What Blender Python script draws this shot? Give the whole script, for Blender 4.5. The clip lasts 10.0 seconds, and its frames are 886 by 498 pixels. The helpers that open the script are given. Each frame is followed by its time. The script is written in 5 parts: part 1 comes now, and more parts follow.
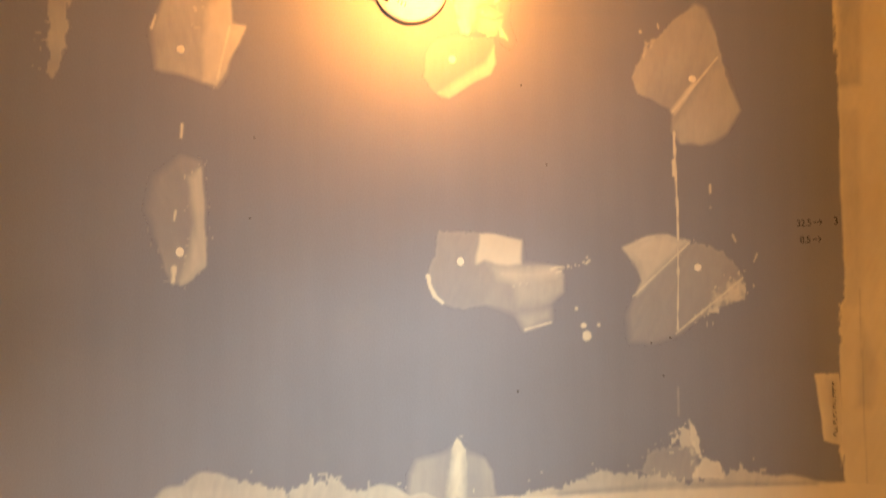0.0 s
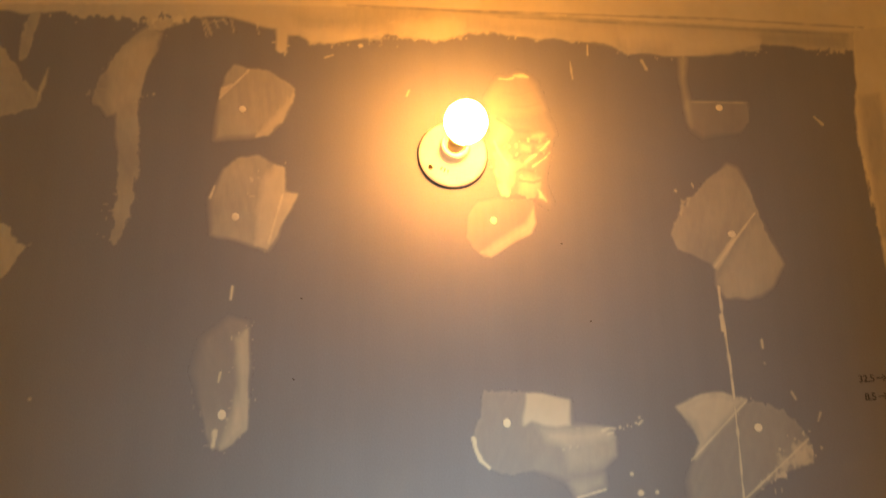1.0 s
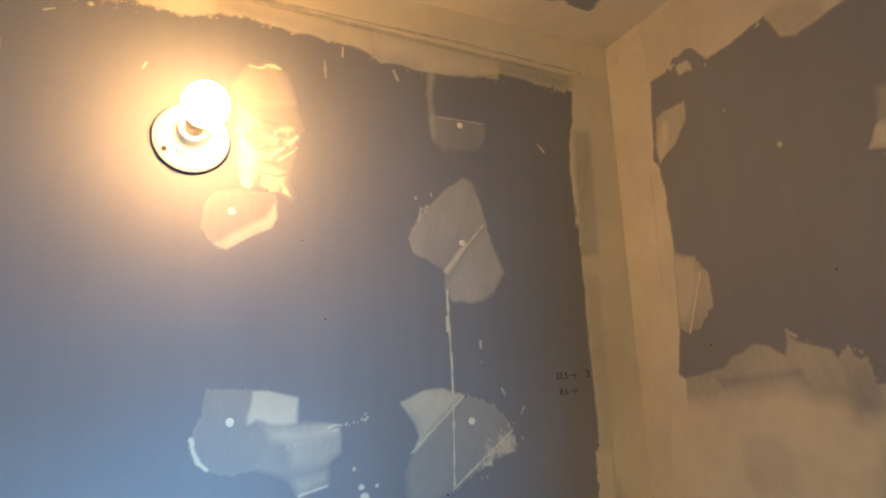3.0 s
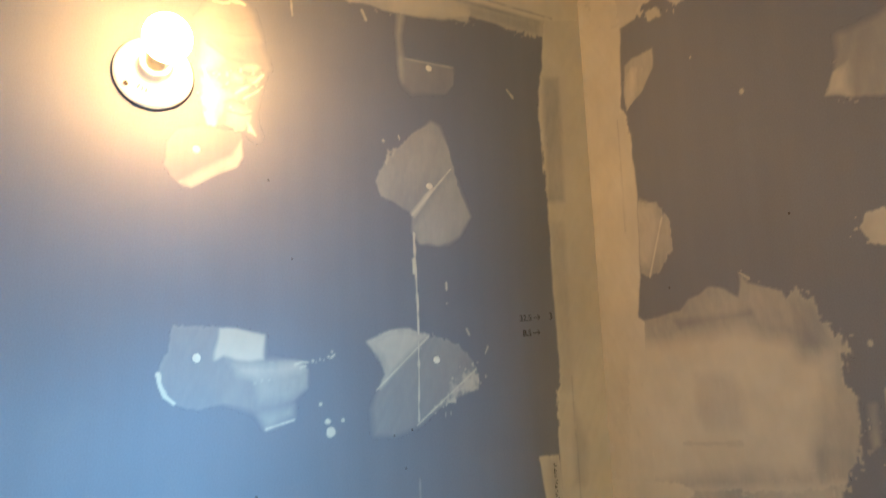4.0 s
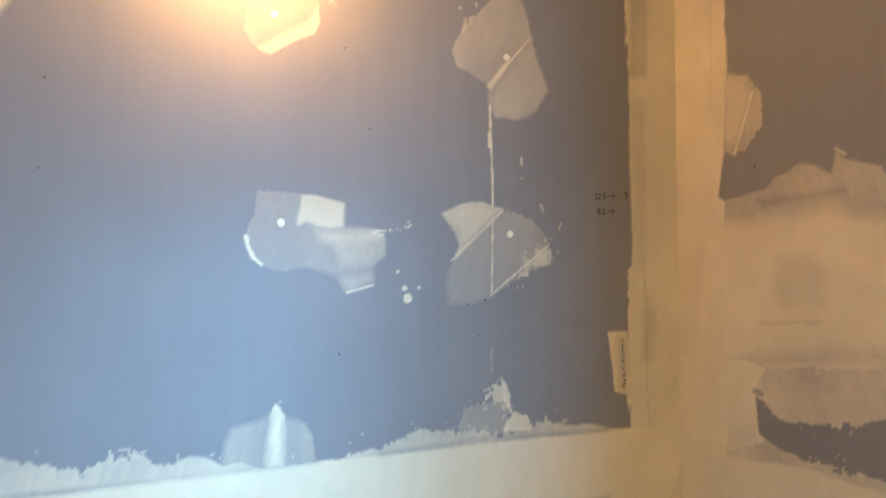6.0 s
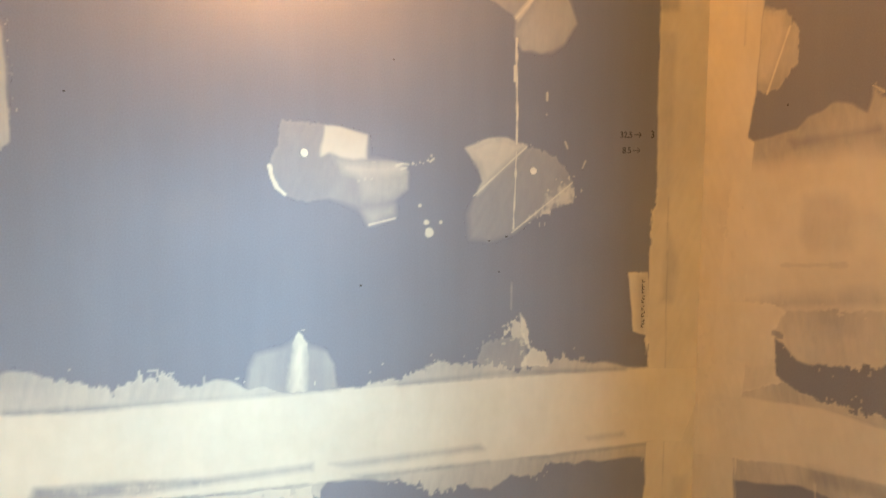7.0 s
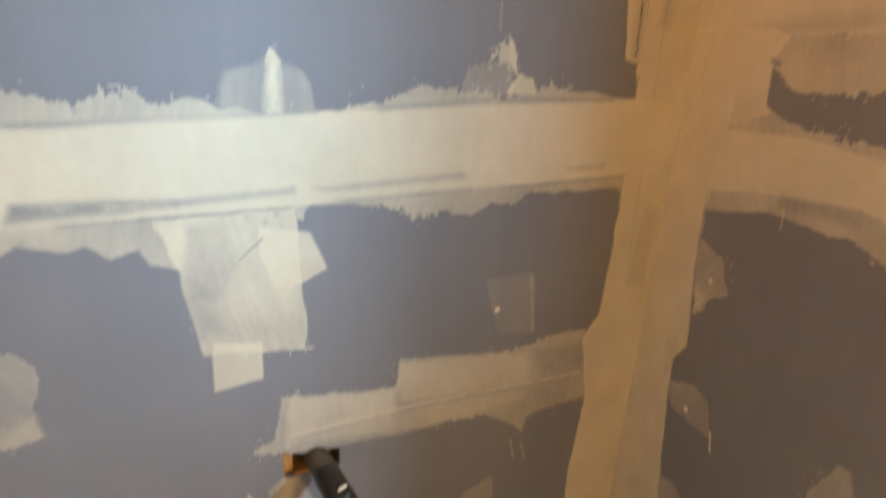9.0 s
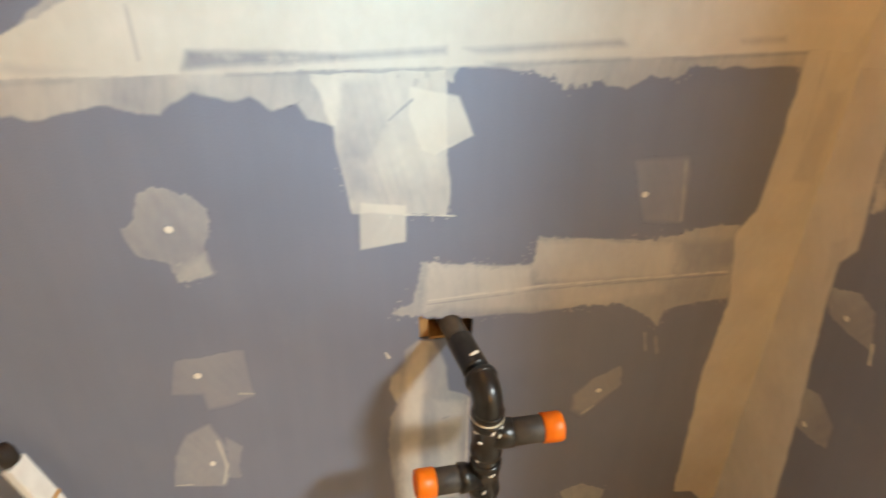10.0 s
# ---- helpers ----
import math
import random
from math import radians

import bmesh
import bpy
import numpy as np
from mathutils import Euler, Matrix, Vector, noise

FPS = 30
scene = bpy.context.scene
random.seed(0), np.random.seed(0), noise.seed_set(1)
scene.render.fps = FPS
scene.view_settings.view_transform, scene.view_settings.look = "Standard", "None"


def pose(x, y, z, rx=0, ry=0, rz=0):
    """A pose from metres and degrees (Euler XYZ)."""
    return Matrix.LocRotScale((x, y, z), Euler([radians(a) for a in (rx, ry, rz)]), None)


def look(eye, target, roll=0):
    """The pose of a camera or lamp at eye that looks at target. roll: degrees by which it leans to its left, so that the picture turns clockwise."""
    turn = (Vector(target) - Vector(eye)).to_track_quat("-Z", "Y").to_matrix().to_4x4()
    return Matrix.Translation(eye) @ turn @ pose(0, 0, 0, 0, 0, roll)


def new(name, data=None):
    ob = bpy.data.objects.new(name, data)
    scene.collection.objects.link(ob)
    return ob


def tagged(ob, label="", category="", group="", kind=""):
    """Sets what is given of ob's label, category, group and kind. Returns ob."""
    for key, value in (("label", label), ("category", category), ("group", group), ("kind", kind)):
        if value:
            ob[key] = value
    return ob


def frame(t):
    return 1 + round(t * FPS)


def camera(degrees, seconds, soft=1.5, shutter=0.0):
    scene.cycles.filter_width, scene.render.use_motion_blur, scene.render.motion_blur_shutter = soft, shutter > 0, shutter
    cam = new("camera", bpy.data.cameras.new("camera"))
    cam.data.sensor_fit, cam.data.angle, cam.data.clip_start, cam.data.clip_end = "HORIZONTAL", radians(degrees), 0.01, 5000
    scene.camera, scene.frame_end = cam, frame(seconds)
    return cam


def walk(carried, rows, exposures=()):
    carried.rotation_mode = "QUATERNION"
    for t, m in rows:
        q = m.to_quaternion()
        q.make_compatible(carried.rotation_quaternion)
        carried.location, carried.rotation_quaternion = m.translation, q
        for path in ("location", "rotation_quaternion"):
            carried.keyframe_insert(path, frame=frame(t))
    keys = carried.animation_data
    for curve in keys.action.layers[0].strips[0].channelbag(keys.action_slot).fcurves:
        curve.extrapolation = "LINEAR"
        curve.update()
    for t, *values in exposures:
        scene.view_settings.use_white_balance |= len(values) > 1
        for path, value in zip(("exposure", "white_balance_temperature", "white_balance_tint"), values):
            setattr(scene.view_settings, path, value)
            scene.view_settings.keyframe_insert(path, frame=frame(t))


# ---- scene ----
cam = camera(68.12, 10.0, soft=1.5, shutter=0.5)
PATH = [
    (0, pose(-0.9424, -1.0151, 1.6615, 91.150, 0.527, -7.841)),
    (0.5, pose(-0.9451, -1.0104, 1.6711, 97.521, 0.743, -6.996)),
    (1, pose(-0.9622, -1.0118, 1.6790, 104.002, 0.802, -5.109)),
    (1.5, pose(-0.9775, -1.0067, 1.6852, 106.430, 0.150, -6.722)),
    (2, pose(-0.9713, -1.0130, 1.7027, 105.705, -0.125, -16.124)),
    (2.5, pose(-0.9465, -1.0043, 1.6933, 102.835, 0.510, -24.040)),
    (2.7, pose(-0.9318, -1.0151, 1.6850, 104.031, 1.336, -24.631)),
    (3.8, pose(-0.9117, -1.0256, 1.6386, 101.480, 2.476, -28.030)),
    (4, pose(-0.9107, -1.0330, 1.6432, 99.867, 1.847, -27.822)),
    (4.5, pose(-0.9112, -1.0268, 1.6215, 96.142, 0.875, -28.107)),
    (5, pose(-0.9236, -1.0257, 1.6205, 97.656, 1.309, -28.420)),
    (5.5, pose(-0.9240, -1.0315, 1.6023, 96.046, 1.188, -25.782)),
    (5.7, pose(-0.9320, -1.0198, 1.6024, 93.879, 0.900, -24.348)),
    (7, pose(-0.9431, -1.0144, 1.5764, 86.698, -0.846, -21.364)),
    (7.5, pose(-0.9560, -1.0063, 1.5652, 84.817, -0.616, -22.407)),
    (8, pose(-0.9520, -1.0043, 1.5650, 84.266, -0.575, -21.969)),
    (8.5, pose(-0.9429, -0.9953, 1.5391, 76.575, -0.428, -24.499)),
    (9, pose(-0.9508, -0.9757, 1.5174, 65.676, -2.127, -23.763)),
    (9.5, pose(-0.9625, -0.9859, 1.4598, 58.750, -1.816, -20.203)),
    (10, pose(-0.9735, -0.9920, 1.4467, 57.922, -0.119, -11.799)),
]
EXPOSURES = [
    (0.0, 0.37, 15620, 36), (0.5, 0.27, 15450, 34), (1.0, -0.17, 13240, 28), (1.5, -0.51, 10380, 28), (2.0, -0.61, 7700, 25),
    (2.5, -0.32, 6460, 15), (4.0, 0.31, 5470, 3), (4.5, 0.32, 5530, 4), (5.5, 0.47, 5720, 7), (7.0, 0.63, 8510, 20),
    (8.0, 0.57, 8800, 22), (8.5, 0.49, 8990, 22), (9.0, 0.35, 8510, 22), (9.5, 0.62, 8320, 22), (10.0, 0.55, 8230, 23),
]
walk(cam, PATH, EXPOSURES)

# ---- sizes ----
FLOOR, CEIL = -0.10, 2.44
LEFT, BACK = -1.95, -2.25
BOARD = 0.0127

# ---- world and daylight ----
world = bpy.data.worlds.new("sky")
scene.world = world
world.use_nodes = True
sky = world.node_tree.nodes.new("ShaderNodeTexSky")
sky.sky_type, sky.sun_disc = "NISHITA", False
sky.sun_elevation, sky.sun_rotation = radians(30), radians(150)
world.node_tree.links.new(sky.outputs[0], world.node_tree.nodes["Background"].inputs[0])
world.node_tree.nodes["Background"].inputs[1].default_value = 0.08

# daylight stand-in lamp; an opening added in the wall behind the camera shapes it
BEAM_X, BEAM_Z, BEAM_W, BEAM_H = -0.935, 1.40, 0.25, 0.38
day = bpy.data.lights.new("daylight_stand_in", "AREA")
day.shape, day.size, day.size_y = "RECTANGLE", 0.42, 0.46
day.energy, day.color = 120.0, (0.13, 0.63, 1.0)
day_ob = new("daylight_stand_in", day)
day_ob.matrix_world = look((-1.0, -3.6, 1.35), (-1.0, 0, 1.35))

# added warm fill light, set in an unseen doorway made up for it
FILL_X0, FILL_X1, FILL_TOP = -0.70, -0.06, 1.95
room = bpy.data.lights.new("warm_fill_light", "AREA")
room.shape, room.size, room.size_y = "RECTANGLE", FILL_X1 - FILL_X0, 0.9
room.energy, room.color = 9.0, (1.0, 0.54, 0.14)
room_ob = new("warm_fill_light", room)
room_ob.matrix_world = look(((FILL_X0 + FILL_X1) / 2, BACK - 0.14, 1.48), ((FILL_X0 + FILL_X1) / 2, 0, 1.48))

# the short return wall and the hall past it are inferred from the beam's edge and the pipe's shadow;
# the hall's cold ceiling lamp is unseen, added to throw a slanting beam onto the lamp wall
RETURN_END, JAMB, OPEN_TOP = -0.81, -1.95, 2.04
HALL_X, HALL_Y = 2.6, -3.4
hall = bpy.data.lights.new("unseen_hall_light", "AREA")
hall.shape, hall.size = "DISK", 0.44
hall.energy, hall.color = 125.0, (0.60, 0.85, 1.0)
hall_ob = new("unseen_hall_light", hall)
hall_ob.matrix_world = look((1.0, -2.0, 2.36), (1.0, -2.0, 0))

BULB_LIGHT = 242.0


# ---- materials ----
def nodes_of(name):
    mat = bpy.data.materials.new(name)
    mat.use_nodes = True
    nt = mat.node_tree
    return mat, nt, nt.nodes["Principled BSDF"]


def node(nt, kind, **values):
    n = nt.nodes.new(kind)
    for key, value in values.items():
        n.inputs[key].default_value = value
    return n


def ramp(nt, source, stops):
    r = nt.nodes.new("ShaderNodeValToRGB")
    while len(r.color_ramp.elements) < len(stops):
        r.color_ramp.elements.new(0.5)
    for e, (at, col) in zip(r.color_ramp.elements, stops):
        e.position, e.color = at, (*col, 1)
    nt.links.new(source, r.inputs[0])
    return r.outputs[0]


def coords(nt, scale=(1, 1, 1), space="Object"):
    tc = nt.nodes.new("ShaderNodeTexCoord")
    mp = nt.nodes.new("ShaderNodeMapping")
    mp.inputs["Scale"].default_value = scale
    nt.links.new(tc.outputs[space], mp.inputs[0])
    return mp.outputs[0]


def noise_tex(nt, scale, detail=4.0, stretch=(1, 1, 1), rough=0.55):
    n = node(nt, "ShaderNodeTexNoise", Scale=scale, Detail=detail, Roughness=rough)
    nt.links.new(coords(nt, stretch), n.inputs["Vector"])
    return n.outputs["Fac"]


def bump(nt, bsdf, height, strength, distance):
    b = node(nt, "ShaderNodeBump", Strength=strength, Distance=distance)
    nt.links.new(height, b.inputs["Height"])
    nt.links.new(b.outputs[0], bsdf.inputs["Normal"])


def mixed(nt, fac, a, b, mode="MIX"):
    m = nt.nodes.new("ShaderNodeMix")
    m.data_type, m.blend_type = "RGBA", mode
    for socket, value in ((m.inputs[0], fac), (m.inputs[6], a), (m.inputs[7], b)):
        if isinstance(value, (int, float)):
            socket.default_value = value
        elif isinstance(value, tuple):
            socket.default_value = (*value, 1)
        else:
            nt.links.new(value, socket)
    return m.outputs[2]


def simple(name, dark, light, scale=30.0, rough=0.6, metal=0.0, relief=0.2, stretch=(1, 1, 1), depth=0.001):
    mat, nt, bsdf = nodes_of(name)
    fac = noise_tex(nt, scale, 6, stretch)
    nt.links.new(ramp(nt, fac, [(0.3, dark), (0.7, light)]), bsdf.inputs["Base Color"])
    bsdf.inputs["Roughness"].default_value, bsdf.inputs["Metallic"].default_value = rough, metal
    bump(nt, bsdf, noise_tex(nt, scale * 4, 4, stretch), relief, depth)
    return mat


def paper_colour(nt):
    """Blue-grey face paper of plasterboard: fibres, faint rolled streaks, scuffs."""
    broad = ramp(nt, noise_tex(nt, 2.3, 3), [(0.3, (0.180, 0.200, 0.262)), (0.7, (0.210, 0.230, 0.298))])
    streak = ramp(nt, noise_tex(nt, 26, 3, (1, 1, 0.08)), [(0.3, (0.97, 0.97, 0.97)), (0.7, (1.02, 1.02, 1.02))])
    fibre = ramp(nt, noise_tex(nt, 420, 3), [(0.3, (0.94, 0.94, 0.94)), (0.7, (1.05, 1.05, 1.05))])
    dust = ramp(nt, noise_tex(nt, 9, 8, rough=0.7), [(0.55, (0.0, 0.0, 0.0)), (0.8, (0.22, 0.22, 0.22))])
    col = mixed(nt, 1.0, mixed(nt, 1.0, broad, streak, "MULTIPLY"), fibre, "MULTIPLY")
    return mixed(nt, dust, col, (0.26, 0.27, 0.29))


def paper_material():
    mat, nt, bsdf = nodes_of("board_paper")
    nt.links.new(paper_colour(nt), bsdf.inputs["Base Color"])
    bsdf.inputs["Roughness"].default_value = 0.62
    bsdf.inputs["Specular IOR Level"].default_value = 0.35
    bump(nt, bsdf, noise_tex(nt, 300, 4), 0.12, 0.0004)
    return mat


def filler_material():
    """Jointing filler; where it is thin, by the mesh's own cover values, the paper shows through."""
    mat, nt, bsdf = nodes_of("jointing_filler")
    tone = ramp(nt, noise_tex(nt, 7, 6), [(0.3, (0.590, 0.568, 0.508)), (0.7, (0.655, 0.635, 0.580))])
    drag = ramp(nt, noise_tex(nt, 40, 5, (1, 1, 0.6)), [(0.3, (0.96, 0.96, 0.955)), (0.7, (1.02, 1.02, 1.02))])
    coat = mixed(nt, 1.0, tone, drag, "MULTIPLY")
    at = nt.nodes.new("ShaderNodeAttribute")
    at.attribute_name = "cover"
    # fine grain of thin filler caught in the paper's fibres
    grain = nt.nodes.new("ShaderNodeMath")
    grain.operation = "MULTIPLY_ADD"
    nt.links.new(noise_tex(nt, 120, 5, (1, 1, 0.22), rough=0.65), grain.inputs[0])
    grain.inputs[1].default_value, grain.inputs[2].default_value = 0.55, 0.74
    thin = nt.nodes.new("ShaderNodeMath")
    thin.operation = "MULTIPLY"
    nt.links.new(at.outputs["Fac"], thin.inputs[0])
    nt.links.new(grain.outputs[0], thin.inputs[1])
    solid = nt.nodes.new("ShaderNodeMapRange")
    solid.inputs["From Min"].default_value, solid.inputs["From Max"].default_value = 0.45, 0.85
    nt.links.new(at.outputs["Fac"], solid.inputs[0])
    fac = nt.nodes.new("ShaderNodeMix")
    nt.links.new(solid.outputs[0], fac.inputs[0])
    nt.links.new(thin.outputs[0], fac.inputs[2])
    nt.links.new(at.outputs["Fac"], fac.inputs[3])
    nt.links.new(mixed(nt, fac.outputs[0], paper_colour(nt), coat), bsdf.inputs["Base Color"])
    bsdf.inputs["Roughness"].default_value = 0.72
    bsdf.inputs["Specular IOR Level"].default_value = 0.3
    bump(nt, bsdf, noise_tex(nt, 60, 6, (1, 1, 0.35)), 0.13, 0.0006)
    edge = nt.nodes.new("ShaderNodeMapRange")
    edge.inputs["From Min"].default_value, edge.inputs["From Max"].default_value = 0.0, 0.0008
    nt.links.new(at.outputs["Fac"], edge.inputs[0])
    clear = nt.nodes.new("ShaderNodeBsdfTransparent")
    mix = nt.nodes.new("ShaderNodeMixShader")
    nt.links.new(edge.outputs[0], mix.inputs[0])
    nt.links.new(clear.outputs[0], mix.inputs[1])
    nt.links.new(bsdf.outputs[0], mix.inputs[2])
    nt.links.new(mix.outputs[0], nt.nodes["Material Output"].inputs[0])
    return mat


PAPER = paper_material()
FILLER = filler_material()
DAB = simple("dry_filler", (0.67, 0.645, 0.575), (0.75, 0.725, 0.665), 80, 0.8)
# board back; the shade inside the pipe hole is put into its dark brown
CAVITY_BACK = simple("board_back_in_shade", (0.05, 0.035, 0.022), (0.09, 0.065, 0.04), 20, 0.9)
GYPSUM = simple("gypsum_core", (0.62, 0.60, 0.56), (0.72, 0.70, 0.66), 60, 0.9)
STUD_WOOD = simple("pine_stud", (0.42, 0.22, 0.08), (0.56, 0.33, 0.14), 18, 0.65, relief=0.25, stretch=(6, 6, 0.7))
SUBFLOOR = simple("plywood_floor", (0.36, 0.25, 0.15), (0.50, 0.37, 0.24), 5, 0.7, stretch=(1, 6, 1))
PIPE = simple("black_pipe_plastic", (0.006, 0.0055, 0.005), (0.020, 0.017, 0.015), 35, 0.30, relief=0.15)
DUSTY_PIPE = simple("dusty_pipe_plastic", (0.016, 0.014, 0.012), (0.075, 0.062, 0.048), 24, 0.6, relief=0.3)
ORANGE = simple("orange_cap_plastic", (0.80, 0.145, 0.004), (0.90, 0.20, 0.010), 15, 0.42, relief=0.1)
GLUE = simple("dried_glue", (0.50, 0.46, 0.34), (0.66, 0.62, 0.50), 60, 0.35)
# pale cream for unseen walls, chosen to bounce the bulb's light back
CAST = simple("cream_bounce_wall", (0.78, 0.71, 0.58), (0.85, 0.79, 0.67), 4, 0.8)
PORCELAIN = simple("glazed_porcelain", (0.86, 0.85, 0.81), (0.90, 0.89, 0.86), 12, 0.22, relief=0.03)
DARK = simple("dark_gap", (0.015, 0.010, 0.007), (0.035, 0.022, 0.014), 40, 0.7)
BRASS = simple("lamp_cap_metal", (0.55, 0.50, 0.42), (0.66, 0.61, 0.52), 60, 0.3, 1.0, 0.05)
PENCIL = simple("pencil_line", (0.012, 0.012, 0.014), (0.04, 0.04, 0.045), 200, 0.6)
WHITE_PAINT = simple("white_paint", (0.70, 0.70, 0.66), (0.82, 0.82, 0.78), 25, 0.5)
GLASS_LIT, _nt, _b = nodes_of("lit_bulb_glass")
_b.inputs["Base Color"].default_value = (0.9, 0.88, 0.82, 1)
_b.inputs["Emission Color"].default_value = (1.0, 0.455, 0.116, 1)
_b.inputs["Emission Strength"].default_value = BULB_LIGHT


# ---- mesh helpers ----
def finish(name, bm, material, parent=None, smooth=False):
    me = bpy.data.meshes.new(name)
    if smooth:
        for f in bm.faces:
            f.smooth = True
    bm.normal_update()
    bm.to_mesh(me)
    bm.free()
    for m in material if isinstance(material, list) else [material]:
        me.materials.append(m)
    ob = new(name, me)
    ob.parent = parent
    return ob


def part(name, bm, material, parent, label="", smooth=False):
    ob = finish(name, bm, material, parent, smooth)
    return tagged(ob, label) if label else ob


def box(bm, x0, x1, y0, y1, z0, z1, bevel=0.0):
    made = bmesh.ops.create_cube(bm, size=1.0, matrix=Matrix.LocRotScale(
        ((x0 + x1) / 2, (y0 + y1) / 2, (z0 + z1) / 2), None, (abs(x1 - x0), abs(y1 - y0), abs(z1 - z0))))
    if bevel:
        edges = list({e for v in made["verts"] for e in v.link_edges})
        bmesh.ops.bevel(bm, geom=edges, offset=bevel, segments=2, affect="EDGES")
    return bm


def boxed(*args, **more):
    return box(bmesh.new(), *args, **more)


def lathe(profile, m=Matrix(), steps=48, caps=True):
    """A turned solid: (radius, height) pairs about the local z axis, moved by m."""
    bm = bmesh.new()
    rings = []
    for r, h in profile:
        if r < 1e-6:
            rings.append([bm.verts.new(m @ Vector((0, 0, h)))])
        else:
            rings.append([bm.verts.new(m @ Vector((r * math.cos(a), r * math.sin(a), h)))
                          for a in (2 * math.pi * k / steps for k in range(steps))])
    for a, b in zip(rings, rings[1:]):
        if len(a) == 1 and len(b) == 1:
            continue
        for k in range(steps):
            n = (k + 1) % steps
            if len(a) == 1:
                bm.faces.new((a[0], b[n], b[k]))
            elif len(b) == 1:
                bm.faces.new((a[k], a[n], b[0]))
            else:
                bm.faces.new((a[k], a[n], b[n], b[k]))
    if caps:
        for ring, flip in ((rings[0], True), (rings[-1], False)):
            if len(ring) > 1:
                bm.faces.new(list(reversed(ring)) if flip else ring)
    bmesh.ops.recalc_face_normals(bm, faces=bm.faces)
    return bm


def along(a, b):
    """The matrix that lays the local z axis from a towards b."""
    a, b = Vector(a), Vector(b)
    return Matrix.Translation(a) @ (b - a).to_track_quat("Z", "Y").to_matrix().to_4x4()


def tube(points, radius, steps=28):
    """A bent round pipe through the points."""
    bm = bmesh.new()
    pts = [Vector(p) for p in points]
    rings, side = [], None
    for i, p in enumerate(pts):
        d = (pts[min(i + 1, len(pts) - 1)] - pts[max(i - 1, 0)]).normalized()
        if side is None:
            side = d.orthogonal().normalized()
        side = (side - d * side.dot(d)).normalized()
        up = d.cross(side)
        r = radius(i / (len(pts) - 1)) if callable(radius) else radius
        rings.append([bm.verts.new(p + r * (math.cos(a) * side + math.sin(a) * up))
                      for a in (2 * math.pi * k / steps for k in range(steps))])
    for a, b in zip(rings, rings[1:]):
        for k in range(steps):
            n = (k + 1) % steps
            bm.faces.new((a[k], a[n], b[n], b[k]))
    bm.faces.new(list(reversed(rings[0])))
    bm.faces.new(rings[-1])
    bmesh.ops.recalc_face_normals(bm, faces=bm.faces)
    return bm


# ---- the room ----
HOLE_X0, HOLE_X1, HOLE_Z0, HOLE_Z1 = -0.812, -0.704, 0.601, 0.690


def panel_with_opening(x0, x1, z0, z1, y0, y1, hx0, hx1, hz0, hz1):
    """An upright slab between y0 and y1 with a rectangular opening right through it."""
    bm = bmesh.new()
    xs, zs = (x0, hx0, hx1, x1), (z0, hz0, hz1, z1)
    v = {(i, j, k): bm.verts.new((xs[i], y, zs[j])) for i in range(4) for j in range(4) for k, y in enumerate((y0, y1))}
    for i in range(3):
        for j in range(3):
            if (i, j) == (1, 1):
                continue
            for k in (0, 1):
                bm.faces.new([v[a, b, k] for a, b in ((i, j), (i + 1, j), (i + 1, j + 1), (i, j + 1))])
    loops = ([(0, 0), (1, 0), (2, 0), (3, 0), (3, 1), (3, 2), (3, 3), (2, 3), (1, 3), (0, 3), (0, 2), (0, 1)],
             [(1, 1), (2, 1), (2, 2), (1, 2)])
    for loop in loops:
        for a, b in zip(loop, loop[1:] + loop[:1]):
            bm.faces.new((v[a[0], a[1], 0], v[b[0], b[1], 0], v[b[0], b[1], 1], v[a[0], a[1], 1]))
    bmesh.ops.recalc_face_normals(bm, faces=bm.faces)
    return bm


floor = tagged(finish("floor", boxed(LEFT - 0.3, HALL_X + 0.3, HALL_Y - 0.3, 0.3, FLOOR - 0.08, FLOOR), SUBFLOOR),
               "bare plywood subfloor of the unfinished bathroom", "floor", kind="structure")
ceiling = tagged(finish("ceiling", boxed(LEFT - 0.2, HALL_X + 0.2, HALL_Y - 0.2, 0.2, CEIL, CEIL + 0.1), PAPER),
                 "grey plasterboard ceiling with filled edges", "ceiling", kind="structure")

north = tagged(finish("wall_north", boxed(LEFT - 0.15, 0.15, 0.10, 0.16, FLOOR, CEIL), CAVITY_BACK),
               "grey plasterboard wall with filler patches and a taped joint", "wall", kind="structure")
part("plasterboard", boxed(LEFT, BOARD, 0, BOARD, 1.2215, CEIL), PAPER, north)
part("plasterboard", panel_with_opening(LEFT, BOARD, FLOOR + 0.012, 1.2185, 0, BOARD, HOLE_X0, HOLE_X1, HOLE_Z0, HOLE_Z1),
     PAPER, north)
for sx in (-1.615, -1.21, -0.845, -0.39, -0.03):
    part("stud", boxed(sx - 0.019, sx + 0.053 if sx == -0.845 else sx + 0.019, BOARD + 0.001, 0.10, FLOOR, CEIL), STUD_WOOD, north)
part("nogging", boxed(-0.80, -0.41, BOARD + 0.001, 0.055, HOLE_Z0 - 0.040, HOLE_Z0 - 0.001), STUD_WOOD, north)
part("packer", boxed(-0.7915, HOLE_X1 - 0.032, 0.002, 0.055, HOLE_Z0 + 0.0005, HOLE_Z0 + 0.0065), STUD_WOOD, north)

